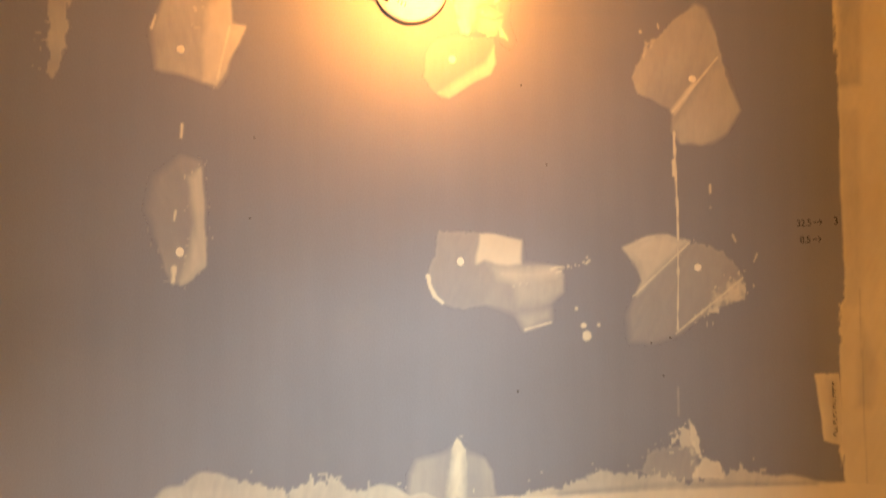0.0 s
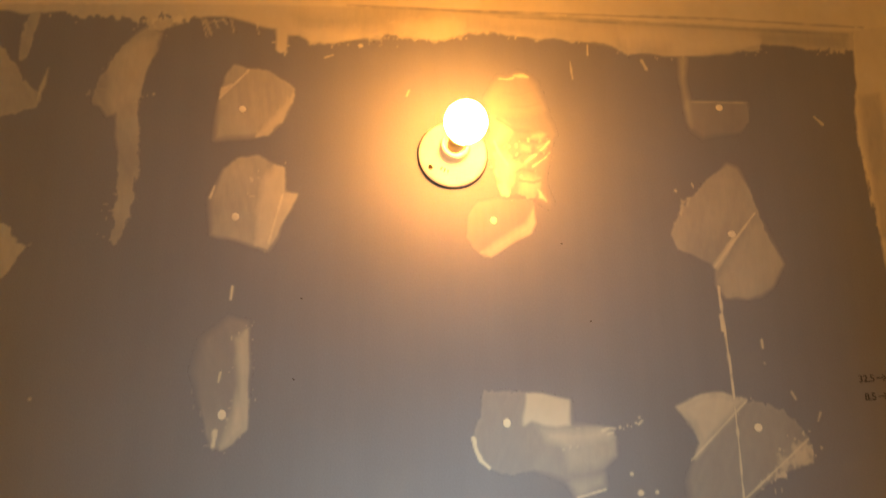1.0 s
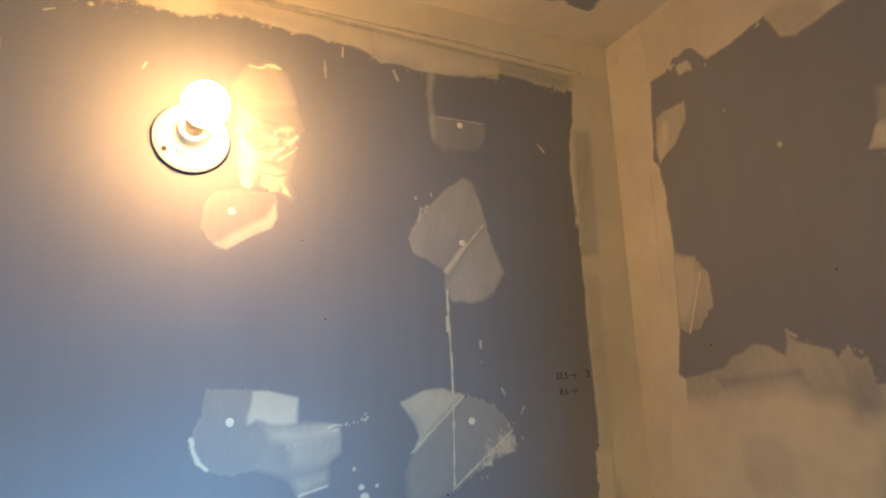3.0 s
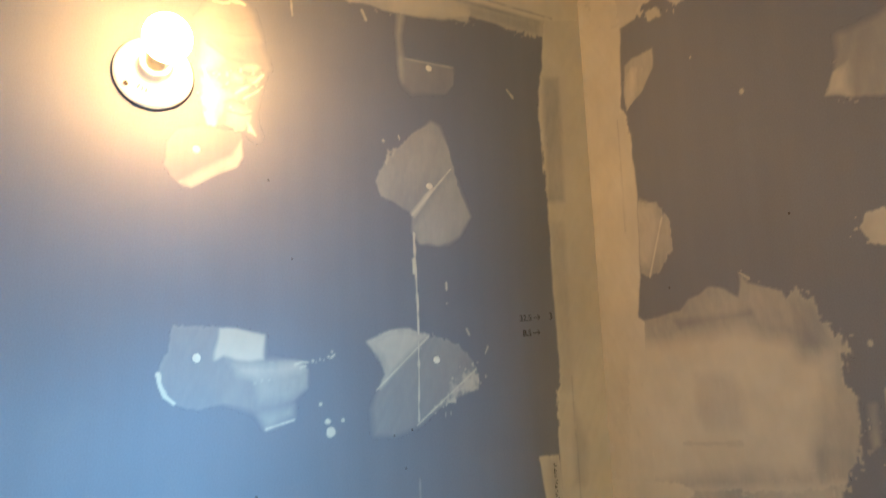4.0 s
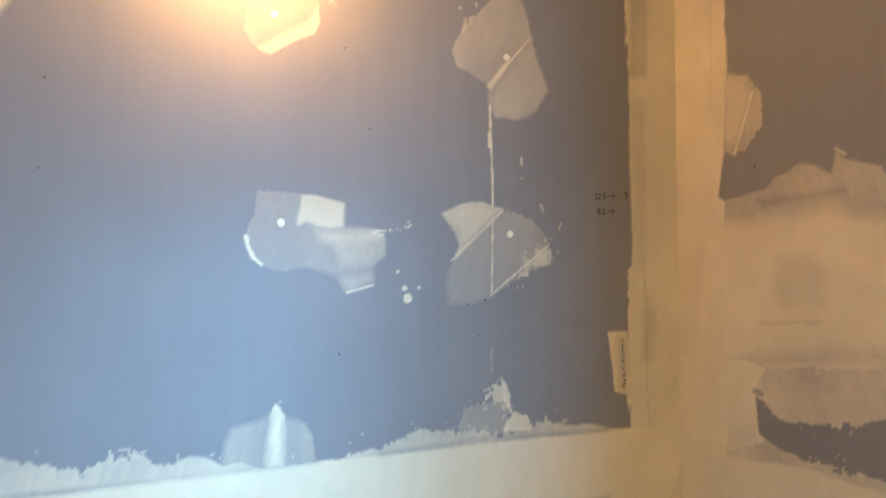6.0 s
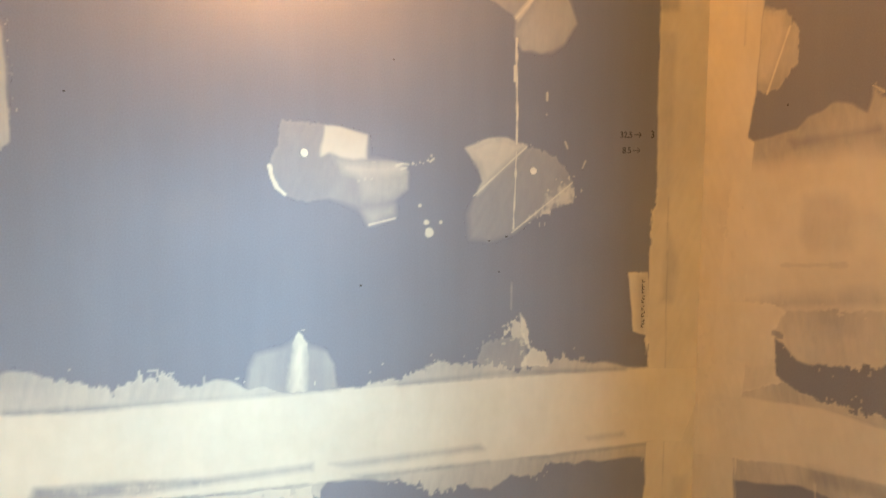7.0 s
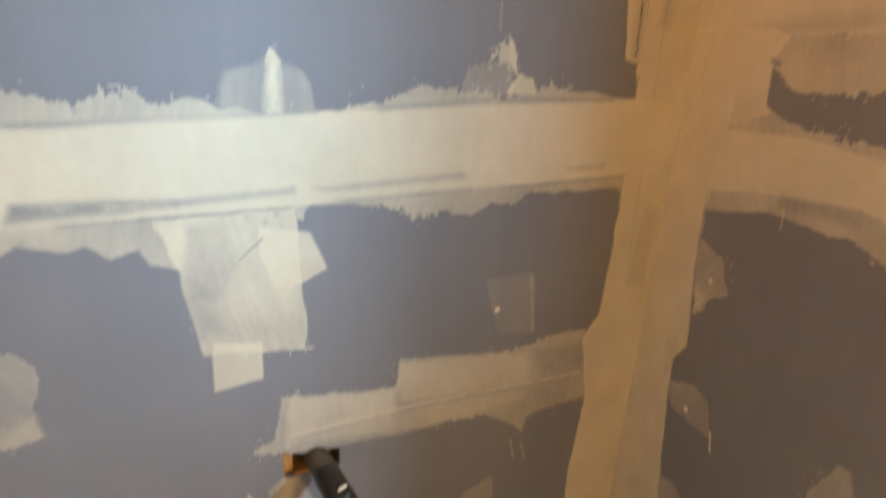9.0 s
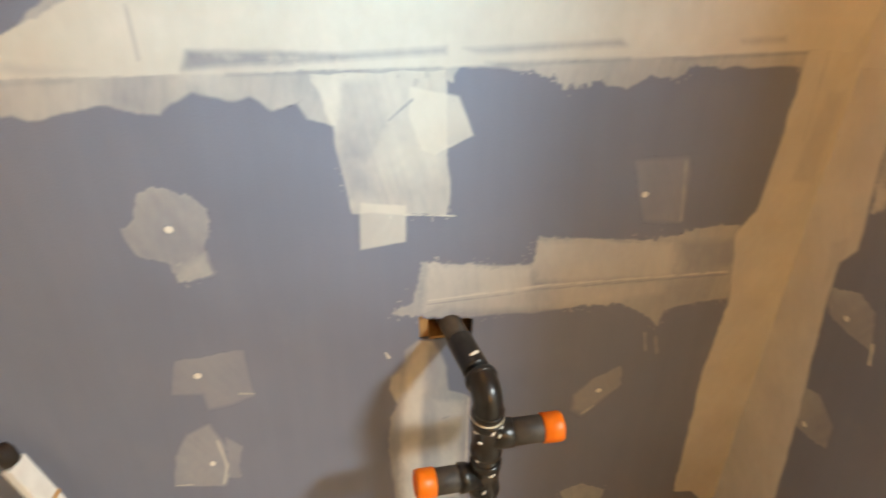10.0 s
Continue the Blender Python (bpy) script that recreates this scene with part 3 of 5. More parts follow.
filler('W', 'thick torn cream filler patch beside the bare bulb', [
    swipe(0.08, 0.011, [(-0.792, 2.196), (-0.767, 2.237), (-0.752, 2.235), (-0.735, 2.247), (-0.717, 2.242), (-0.703, 2.227), (-0.695, 2.199), (-0.685, 2.176), (-0.679, 2.153), (-0.677, 2.135), (-0.68, 2.116), (-0.685, 2.097), (-0.693, 2.078), (-0.699, 2.055), (-0.698, 2.035), (-0.691, 2.012), (-0.712, 2.019), (-0.745, 2.024), (-0.77, 2.028), (-0.777, 2.052), (-0.785, 2.082), (-0.789, 2.108), (-0.787, 2.159)]),
    swipe(0.10, 0.004, [(-0.792, 2.196), (-0.767, 2.237), (-0.752, 2.235), (-0.735, 2.247), (-0.717, 2.242), (-0.703, 2.227), (-0.696, 2.199), (-0.687, 2.179), (-0.716, 2.162), (-0.752, 2.163), (-0.783, 2.166)]),
    swipe(0.3, 0.006, [(-0.782, 2.164), (-0.76, 2.16), (-0.743, 2.141), (-0.753, 2.124), (-0.768, 2.111), (-0.785, 2.116)]),
    swipe(0.55, 0.007, [(-0.785, 2.098), (-0.77, 2.108), (-0.757, 2.096), (-0.746, 2.081), (-0.747, 2.05), (-0.758, 2.026), (-0.771, 2.028), (-0.778, 2.06)]),
    swipe(0.42, 0.006, [(-0.746, 2.077), (-0.731, 2.088), (-0.72, 2.101), (-0.71, 2.092), (-0.724, 2.075), (-0.738, 2.07)]),
    swipe(0.25, 0.005, [(-0.743, 2.064), (-0.715, 2.062), (-0.702, 2.054), (-0.701, 2.035), (-0.715, 2.021), (-0.741, 2.027)]),
    swipe(0.7, 0.003, [(-0.71, 2.038), (-0.702, 2.033), (-0.691, 2.012), (-0.71, 2.019)]),
    ridge(0.9, 0.004, [(-0.767, 2.236), (-0.752, 2.235), (-0.742, 2.238)]),
    ridge(0.9, 0.005, [(-0.741, 2.242), (-0.724, 2.243), (-0.717, 2.24)]),
    ridge(0.9, 0.004, [(-0.779, 2.119), (-0.772, 2.099), (-0.759, 2.08)]),
    ridge(0.9, 0.004, [(-0.728, 2.083), (-0.698, 2.107), (-0.685, 2.122)]),
    ridge(0.8, 0.003, [(-0.715, 2.076), (-0.693, 2.092), (-0.685, 2.102)]),
    # negative lines draw the cracks' shadows as bare dark paper
    ridge(-0.8, 0.004, [(-0.739, 2.138), (-0.72, 2.137)]),
    ridge(-0.7, 0.003, [(-0.722, 2.104), (-0.698, 2.11)]),
    ridge(-0.8, 0.004, [(-0.75, 2.088), (-0.735, 2.097)]),
    ridge(-0.7, 0.003, [(-0.716, 2.133), (-0.689, 2.139)]),
    ridge(-0.6, 0.003, [(-0.746, 2.064), (-0.733, 2.072), (-0.715, 2.067)]),
    ridge(-0.6, 0.003, [(-0.772, 2.11), (-0.757, 2.116)]),
    ridge(-0.75, 0.006, [(-0.774, 2.161), (-0.743, 2.141), (-0.716, 2.14)]),
    ridge(-0.75, 0.005, [(-0.733, 2.124), (-0.707, 2.121), (-0.685, 2.13)]),
    ridge(-0.75, 0.005, [(-0.722, 2.098), (-0.702, 2.102), (-0.689, 2.097)]),
    ridge(-0.75, 0.005, [(-0.739, 2.051), (-0.715, 2.047), (-0.703, 2.052)]),
    ridge(-0.3, 0.003, [(-0.762, 2.209), (-0.735, 2.206), (-0.708, 2.217)]),
    ridge(-0.3, 0.003, [(-0.752, 2.184), (-0.721, 2.184), (-0.698, 2.191)]),
    swipe(0.5, 0.007, [(-0.716, 2.135), (-0.693, 2.135), (-0.696, 2.126), (-0.717, 2.125)]),
    swipe(0.45, 0.007, [(-0.733, 2.115), (-0.716, 2.114), (-0.717, 2.102), (-0.733, 2.104)]),
    swipe(0.45, 0.007, [(-0.711, 2.115), (-0.691, 2.119), (-0.693, 2.105), (-0.71, 2.104)]),
])
filler('W', 'angular cream filler patch with a screw under the lamp', [
    swipe(0.14, 0.004, [(-0.811, 2.01), (-0.778, 2.018), (-0.716, 2.019), (-0.716, 1.977), (-0.724, 1.961), (-0.752, 1.944), (-0.776, 1.929), (-0.801, 1.918), (-0.817, 1.934), (-0.83, 1.952), (-0.825, 1.986)]),
    swipe(0.4, 0.004, [(-0.717, 2.006), (-0.716, 1.977), (-0.724, 1.961), (-0.762, 1.939), (-0.79, 1.92), (-0.808, 1.927), (-0.756, 1.963), (-0.732, 1.977)]),
], spots=[(-0.785, 1.981)])
filler('W', 'very thin filler film with a drip running from the ceiling joint', [
    swipe(0.16, 0.003, [(-0.434, 2.205), (-0.32, 2.204), (-0.325, 2.169), (-0.343, 2.147), (-0.411, 2.137), (-0.433, 2.152), (-0.439, 2.192)]),
    swipe(0.3, 0.002, [(-0.439, 2.291), (-0.425, 2.292), (-0.433, 2.247), (-0.428, 2.212), (-0.43, 2.155), (-0.436, 2.165), (-0.44, 2.203), (-0.442, 2.247)]),
    ridge(0.35, 0.003, [(-0.424, 2.203), (-0.323, 2.204)]),
], spots=[(-0.376, 2.193)])
filler('W', 'broad leaf-shaped cream filler patch with a scored ridge', [
    swipe(0.3, 0.004, [(-0.376, 2.088), (-0.357, 2.08), (-0.341, 2.047), (-0.331, 2.007), (-0.323, 1.979), (-0.314, 1.948), (-0.297, 1.911), (-0.31, 1.89), (-0.325, 1.871), (-0.347, 1.856), (-0.372, 1.852), (-0.405, 1.853), (-0.419, 1.875), (-0.419, 1.899), (-0.423, 1.91), (-0.446, 1.922), (-0.478, 1.935), (-0.488, 1.961), (-0.481, 1.98), (-0.455, 2.015), (-0.416, 2.054)]),
    swipe(0.15, 0.004, [(-0.35, 1.977), (-0.323, 1.979), (-0.297, 1.911), (-0.32, 1.875), (-0.367, 1.852), (-0.405, 1.856), (-0.416, 1.884), (-0.391, 1.928)]),
    swipe(0.35, 0.006, [(-0.474, 1.995), (-0.466, 2.023), (-0.449, 2.025), (-0.456, 2.005), (-0.467, 1.99)]),
    swipe(0.6, 0.002, [(-0.421, 1.908), (-0.377, 1.962), (-0.376, 1.952), (-0.414, 1.901)]),
    ridge(0.8, 0.003, [(-0.418, 1.906), (-0.337, 1.999)]),
], spots=[(-0.382, 1.962)])
filler('W', 'thin raised cream filler line down the board', [
    ridge(0.9, 0.005, [(-0.416, 1.872), (-0.415, 1.828), (-0.414, 1.796)]),
    ridge(0.9, 0.006, [(-0.418, 1.824), (-0.417, 1.801)]),
    ridge(0.9, 0.004, [(-0.414, 1.796), (-0.412, 1.743), (-0.412, 1.694)]),
    ridge(0.85, 0.004, [(-0.412, 1.694), (-0.413, 1.622), (-0.415, 1.548)]),
    ridge(0.5, 0.002, [(-0.416, 1.455), (-0.416, 1.405)]),
])
filler('W', 'round cream filler patch scored by diagonal trowel ridges', [
    swipe(0.2, 0.004, [(-0.507, 1.682), (-0.464, 1.7), (-0.432, 1.704), (-0.392, 1.692), (-0.343, 1.677), (-0.315, 1.657), (-0.298, 1.632), (-0.292, 1.611), (-0.296, 1.596), (-0.322, 1.587), (-0.368, 1.57), (-0.413, 1.541), (-0.46, 1.526), (-0.496, 1.531), (-0.501, 1.573), (-0.491, 1.6), (-0.475, 1.628), (-0.49, 1.657)]),
    swipe(0.5, 0.006, [(-0.507, 1.682), (-0.464, 1.7), (-0.427, 1.704), (-0.392, 1.692), (-0.438, 1.647), (-0.485, 1.605), (-0.475, 1.628), (-0.485, 1.657)]),
    swipe(0.55, 0.01, [(-0.3, 1.632), (-0.291, 1.614), (-0.298, 1.594), (-0.339, 1.587), (-0.357, 1.573), (-0.382, 1.569), (-0.345, 1.599)]),
    ridge(0.8, 0.003, [(-0.392, 1.69), (-0.491, 1.603)]),
    ridge(0.7, 0.003, [(-0.298, 1.631), (-0.418, 1.541)]),
], spots=[(-0.378, 1.649)])
filler('W', 'winding cream filler patch shaped by several trowel swipes', [
    swipe(0.2, 0.004, [(-0.807, 1.71), (-0.746, 1.708), (-0.721, 1.704), (-0.677, 1.692), (-0.677, 1.657), (-0.647, 1.656), (-0.62, 1.652), (-0.608, 1.634), (-0.608, 1.612), (-0.629, 1.595), (-0.629, 1.569), (-0.651, 1.559), (-0.672, 1.553), (-0.686, 1.575), (-0.715, 1.589), (-0.736, 1.594), (-0.771, 1.588), (-0.803, 1.597), (-0.818, 1.612), (-0.828, 1.636), (-0.823, 1.657), (-0.814, 1.681)]),
    swipe(0.65, 0.005, [(-0.744, 1.706), (-0.721, 1.704), (-0.677, 1.694), (-0.677, 1.657), (-0.699, 1.653), (-0.72, 1.657), (-0.737, 1.665), (-0.749, 1.659)]),
    swipe(0.35, 0.006, [(-0.729, 1.657), (-0.699, 1.653), (-0.62, 1.652), (-0.611, 1.639), (-0.647, 1.63), (-0.691, 1.627), (-0.72, 1.631)]),
    swipe(0.2, 0.004, [(-0.699, 1.644), (-0.608, 1.634), (-0.608, 1.612), (-0.629, 1.595), (-0.686, 1.588)]),
    swipe(0.2, 0.003, [(-0.686, 1.575), (-0.629, 1.586), (-0.629, 1.569), (-0.651, 1.559), (-0.672, 1.553)]),
    ridge(1, 0.006, [(-0.826, 1.64), (-0.823, 1.623), (-0.816, 1.608), (-0.804, 1.598)]),
    ridge(0.7, 0.003, [(-0.672, 1.553), (-0.629, 1.564)]),
    ridge(0.6, 0.004, [(-0.628, 1.648), (-0.618, 1.652), (-0.607, 1.651)]),
    ridge(0.5, 0.003, [(-0.62, 1.643), (-0.611, 1.646)]),
    dab(0.6, 0.0022, [(-0.6, 1.653)]),
    dab(0.5, 0.0016, [(-0.594, 1.651)]),
    dab(0.6, 0.0022, [(-0.588, 1.655)]),
    dab(0.5, 0.0016, [(-0.582, 1.654)]),
    dab(0.7, 0.0026, [(-0.574, 1.659)]),
    ridge(0.6, 0.003, [(-0.57, 1.657), (-0.564, 1.662)]),
    dab(0.5, 0.0018, [(-0.568, 1.667)]),
], spots=[(-0.775, 1.662)])
filler('W', 'tiny cream filler fleck on grey plasterboard', [
    dab(0.9, 0.0085, [(-0.57, 1.539)]),
], name="filler_fleck")
filler('W', 'tiny cream filler fleck on grey plasterboard', [
    dab(0.8, 0.005, [(-0.576, 1.557)]),
], name="filler_fleck")
filler('W', 'tiny cream filler fleck on grey plasterboard', [
    dab(0.7, 0.003, [(-0.587, 1.585)]),
], name="filler_fleck")
filler('W', 'tiny cream filler fleck on grey plasterboard', [
    dab(0.7, 0.003, [(-0.55, 1.558)]),
], name="filler_fleck")
filler('W', 'tiny cream filler fleck on grey plasterboard', [
    ridge(0.8, 0.006, [(-0.354, 1.785), (-0.354, 1.773)]),
], name="filler_fleck")
filler('W', 'tiny cream filler fleck on grey plasterboard', [
    dab(0.5, 0.002, [(-0.354, 1.748)]),
], name="filler_fleck")
filler('W', 'tiny cream filler fleck on grey plasterboard', [
    ridge(0.5, 0.003, [(-0.315, 1.702), (-0.31, 1.692)]),
], name="filler_fleck")
filler('W', 'tiny cream filler fleck on grey plasterboard', [
    ridge(0.5, 0.003, [(-0.272, 1.67), (-0.278, 1.657)]),
], name="filler_fleck")
filler('W', 'tiny cream filler fleck on grey plasterboard', [
    ridge(0.7, 0.005, [(-0.201, 2.18), (-0.188, 2.166)]),
], name="filler_fleck")
filler('W', 'tiny cream filler fleck on grey plasterboard', [
    dab(0.6, 0.003, [(-0.472, 2.037)]),
], name="filler_fleck")
filler('W', 'tiny cream filler fleck on grey plasterboard', [
    ridge(0.7, 0.004, [(-0.442, 2.05), (-0.44, 2.044)]),
], name="filler_fleck")
filler('W', 'tiny cream filler fleck on grey plasterboard', [
    ridge(0.6, 0.003, [(-0.926, 2.198), (-0.922, 2.209)]),
], name="filler_fleck")
filler('W', 'tiny cream filler fleck on grey plasterboard', [
    ridge(0.6, 0.003, [(-1.064, 2.265), (-1.05, 2.271)]),
], name="filler_fleck")
filler('W', 'tiny cream filler fleck on grey plasterboard', [
    dab(0.5, 0.003, [(-1.338, 2.188)]),
], name="filler_fleck")
filler('W', 'tiny cream filler fleck on grey plasterboard', [
    dab(0.6, 0.004, [(-1.005, 2.289)]),
], name="filler_fleck")
filler('W', 'tiny cream filler fleck on grey plasterboard', [
    dab(0.4, 0.003, [(-1.466, 1.706)]),
], name="filler_fleck")
filler('W', 'tiny cream filler fleck on grey plasterboard', [
    ridge(0.7, 0.003, [(-0.606, 2.307), (-0.607, 2.287)]),
], name="filler_fleck")
filler('W', 'tiny cream filler fleck on grey plasterboard', [
    ridge(0.4, 0.003, [(-0.64, 2.273), (-0.637, 2.24)]),
], name="filler_fleck")
filler('W', 'tiny cream filler fleck on grey plasterboard', [
    ridge(0.5, 0.006, [(-0.509, 2.28), (-0.502, 2.264)]),
], name="filler_fleck")
filler('W', 'small cream filler drip rising from the board joint', [
    swipe(0.25, 0.006, [(-0.481, 1.319), (-0.469, 1.348), (-0.425, 1.36), (-0.392, 1.363), (-0.382, 1.337), (-0.385, 1.304), (-0.413, 1.304), (-0.468, 1.308)]),
    swipe(0.75, 0.005, [(-0.398, 1.399), (-0.389, 1.384), (-0.374, 1.337), (-0.344, 1.325), (-0.338, 1.3), (-0.393, 1.305), (-0.379, 1.332), (-0.396, 1.374)]),
    swipe(0.5, 0.012, [(-0.422, 1.37), (-0.409, 1.387), (-0.398, 1.379), (-0.394, 1.359), (-0.408, 1.356)]),
])
filler('W', 'soft cream filler patch with a bright vertical swipe above the joint', [
    swipe(0.25, 0.005, [(-0.859, 1.335), (-0.846, 1.355), (-0.804, 1.365), (-0.783, 1.382), (-0.765, 1.363), (-0.739, 1.352), (-0.726, 1.333), (-0.721, 1.292), (-0.77, 1.283), (-0.859, 1.291)]),
    swipe(0.55, 0.006, [(-0.791, 1.369), (-0.783, 1.386), (-0.772, 1.368), (-0.769, 1.287), (-0.798, 1.285)]),
])
filler('W', 'cream filler tab with grey pencil scribble beside the corner', [
    swipe(0.75, 0.004, [(-0.17, 1.466), (-0.124, 1.468), (-0.118, 1.342), (-0.156, 1.355), (-0.164, 1.415)]),
    swipe(-0.5, 0.012, [(-0.141, 1.452), (-0.133, 1.452), (-0.133, 1.359), (-0.141, 1.36)]),
])
filler('W', 'ragged white filler block hanging below the board joint', [
    swipe(0.6, 0.006, [(-0.971, 1.147), (-0.76, 1.143), (-0.758, 0.995), (-0.751, 0.93), (-0.759, 0.881), (-0.837, 0.891), (-0.924, 0.903), (-0.941, 1.018), (-0.943, 1.061)]),
    swipe(0.7, 0.003, [(-0.819, 1.117), (-0.74, 1.096), (-0.714, 1.028), (-0.779, 0.999), (-0.804, 1.011), (-0.822, 1.071)]),
    swipe(0.62, 0.003, [(-0.908, 0.922), (-0.83, 0.909), (-0.834, 0.836), (-0.916, 0.827)]),
    swipe(0.4, 0.005, [(-0.993, 1.102), (-0.967, 1.147), (-0.912, 1.142), (-0.939, 1.061), (-0.982, 1.075)]),
    swipe(-0.25, 0.004, [(-0.929, 1.135), (-0.873, 1.13), (-0.855, 1.056), (-0.896, 0.993), (-0.927, 1.026)]),
    swipe(-0.4, 0.012, [(-0.929, 0.977), (-0.889, 0.977), (-0.884, 0.94), (-0.929, 0.936)]),
    ridge(0.9, 0.003, [(-0.837, 0.891), (-0.742, 0.878)]),
    ridge(-0.6, 0.004, [(-0.854, 1.065), (-0.816, 1.096)]),
])
filler('W', 'pale filler patch with a blunt foot over a screw', [
    swipe(0.3, 0.005, [(-1.256, 0.973), (-1.229, 0.983), (-1.182, 0.966), (-1.157, 0.937), (-1.16, 0.895), (-1.175, 0.864), (-1.168, 0.812), (-1.196, 0.801), (-1.228, 0.802), (-1.233, 0.844), (-1.274, 0.86), (-1.291, 0.89), (-1.291, 0.916), (-1.27, 0.934)]),
    swipe(0.2, 0.006, [(-1.217, 0.836), (-1.171, 0.858), (-1.168, 0.812), (-1.196, 0.801), (-1.228, 0.802)]),
], spots=[(-1.221, 0.906)])
filler('W', 'faint squarish filler patch over a screw', [
    swipe(0.17, 0.004, [(-1.268, 0.631), (-1.146, 0.637), (-1.145, 0.536), (-1.142, 0.52), (-1.188, 0.506), (-1.231, 0.5), (-1.234, 0.542), (-1.289, 0.552)]),
    ridge(0.35, 0.006, [(-1.168, 0.53), (-1.142, 0.525)]),
], spots=[(-1.236, 0.589)])
filler('W', 'faint arched filler patch with a pale rim', [
    swipe(0.22, 0.004, [(-1.285, 0.441), (-1.239, 0.459), (-1.217, 0.392), (-1.23, 0.291), (-1.237, 0.274), (-1.335, 0.3), (-1.318, 0.383)]),
    swipe(0.12, 0.004, [(-1.213, 0.417), (-1.187, 0.385), (-1.205, 0.293), (-1.227, 0.299)]),
    ridge(0.5, 0.006, [(-1.231, 0.412), (-1.224, 0.334), (-1.239, 0.284)]),
    ridge(0.5, 0.005, [(-1.333, 0.299), (-1.302, 0.295)]),
], spots=[(-1.251, 0.348)])
filler('W', 'barely visible square filler film over a screw', [
    swipe(0.14, 0.004, [(-0.41, 0.954), (-0.304, 0.953), (-0.293, 0.915), (-0.291, 0.811), (-0.371, 0.827), (-0.395, 0.902)]),
    ridge(0.2, 0.006, [(-0.308, 0.945), (-0.291, 0.818)]),
], spots=[(-0.379, 0.883)])
filler('W', 'faint slanted filler swipe over a screw', [
    swipe(0.2, 0.004, [(-0.464, 0.384), (-0.422, 0.428), (-0.358, 0.453), (-0.35, 0.397), (-0.398, 0.354), (-0.435, 0.316), (-0.463, 0.34)]),
    ridge(0.5, 0.005, [(-0.436, 0.321), (-0.411, 0.342)]),
], spots=[(-0.404, 0.388)])
filler('W', 'pale filler swipe low on the board', [
    swipe(0.4, 0.006, [(-0.463, 0.052), (-0.405, 0.069), (-0.339, 0.03), (-0.347, -0.024), (-0.443, 0.002)]),
    ridge(0.3, 0.007, [(-0.318, 0.54), (-0.308, 0.49)]),
    ridge(0.2, 0.007, [(-0.291, 0.527), (-0.278, 0.477)]),
])
filler('W', 'vertical cream filler strip below the pipe hole', [
    swipe(0.34, 0.005, [(-0.815, 0.604), (-0.783, 0.597), (-0.757, 0.523), (-0.751, 0.458), (-0.705, 0.429), (-0.707, 0.329), (-0.705, 0.054), (-0.874, 0.090), (-0.886, 0.298), (-0.879, 0.402), (-0.862, 0.440), (-0.876, 0.483), (-0.872, 0.517), (-0.848, 0.540), (-0.84, 0.583)]),
    swipe(0.55, 0.005, [(-0.813, 0.604), (-0.790, 0.597), (-0.800, 0.48), (-0.812, 0.30), (-0.812, 0.084), (-0.868, 0.092), (-0.862, 0.30), (-0.858, 0.42), (-0.842, 0.54)]),
    swipe(0.30, 0.004, [(-0.790, 0.44), (-0.715, 0.42), (-0.722, 0.31), (-0.724, 0.10), (-0.78, 0.10), (-0.775, 0.30)]),
    swipe(0.45, 0.003, [(-0.876, 0.487), (-0.868, 0.517), (-0.852, 0.53), (-0.850, 0.46), (-0.862, 0.445)]),
    swipe(-0.35, 0.008, [(-0.800, 0.56), (-0.775, 0.56), (-0.765, 0.50), (-0.782, 0.47)]),
    ridge(0.6, 0.004, [(-0.707, 0.425), (-0.709, 0.33), (-0.708, 0.2)]),
    ridge(-0.4, 0.004, [(-0.765, 0.375), (-0.750, 0.380)]),
    ridge(0.8, 0.006, [(-0.88, 0.583), (-0.875, 0.57)]),
])
filler('W', 'broad horizontal cream filler band over the cut board edge', [
    swipe(0.45, 0.006, [(-0.874, 0.678), (-0.826, 0.697), (-0.804, 0.786), (-0.737, 0.777), (-0.672, 0.761), (-0.586, 0.757), (-0.582, 0.814), (-0.489, 0.803), (-0.388, 0.779), (-0.291, 0.784), (-0.234, 0.798), (-0.157, 0.792), (-0.116, 0.601), (-0.2, 0.611), (-0.284, 0.599), (-0.292, 0.554), (-0.333, 0.595), (-0.384, 0.63), (-0.464, 0.641), (-0.564, 0.635), (-0.672, 0.644), (-0.741, 0.653), (-0.828, 0.667)]),
    swipe(0.55, 0.006, [(-0.799, 0.785), (-0.586, 0.75), (-0.584, 0.689), (-0.739, 0.697), (-0.806, 0.672)]),
    swipe(0.45, 0.006, [(-0.588, 0.809), (-0.488, 0.801), (-0.296, 0.769), (-0.282, 0.682), (-0.585, 0.71)]),
    swipe(0.3, 0.006, [(-0.783, 0.707), (-0.555, 0.703), (-0.295, 0.677), (-0.29, 0.639), (-0.565, 0.642), (-0.763, 0.668)]),
    swipe(-0.4, 0.008, [(-0.282, 0.766), (-0.156, 0.758), (-0.144, 0.698), (-0.256, 0.691)]),
    ridge(0.9, 0.004, [(-0.794, 0.699), (-0.555, 0.701), (-0.155, 0.679)]),
    ridge(-0.5, 0.003, [(-0.794, 0.69), (-0.554, 0.692), (-0.153, 0.672)]),
], name="filler_band")
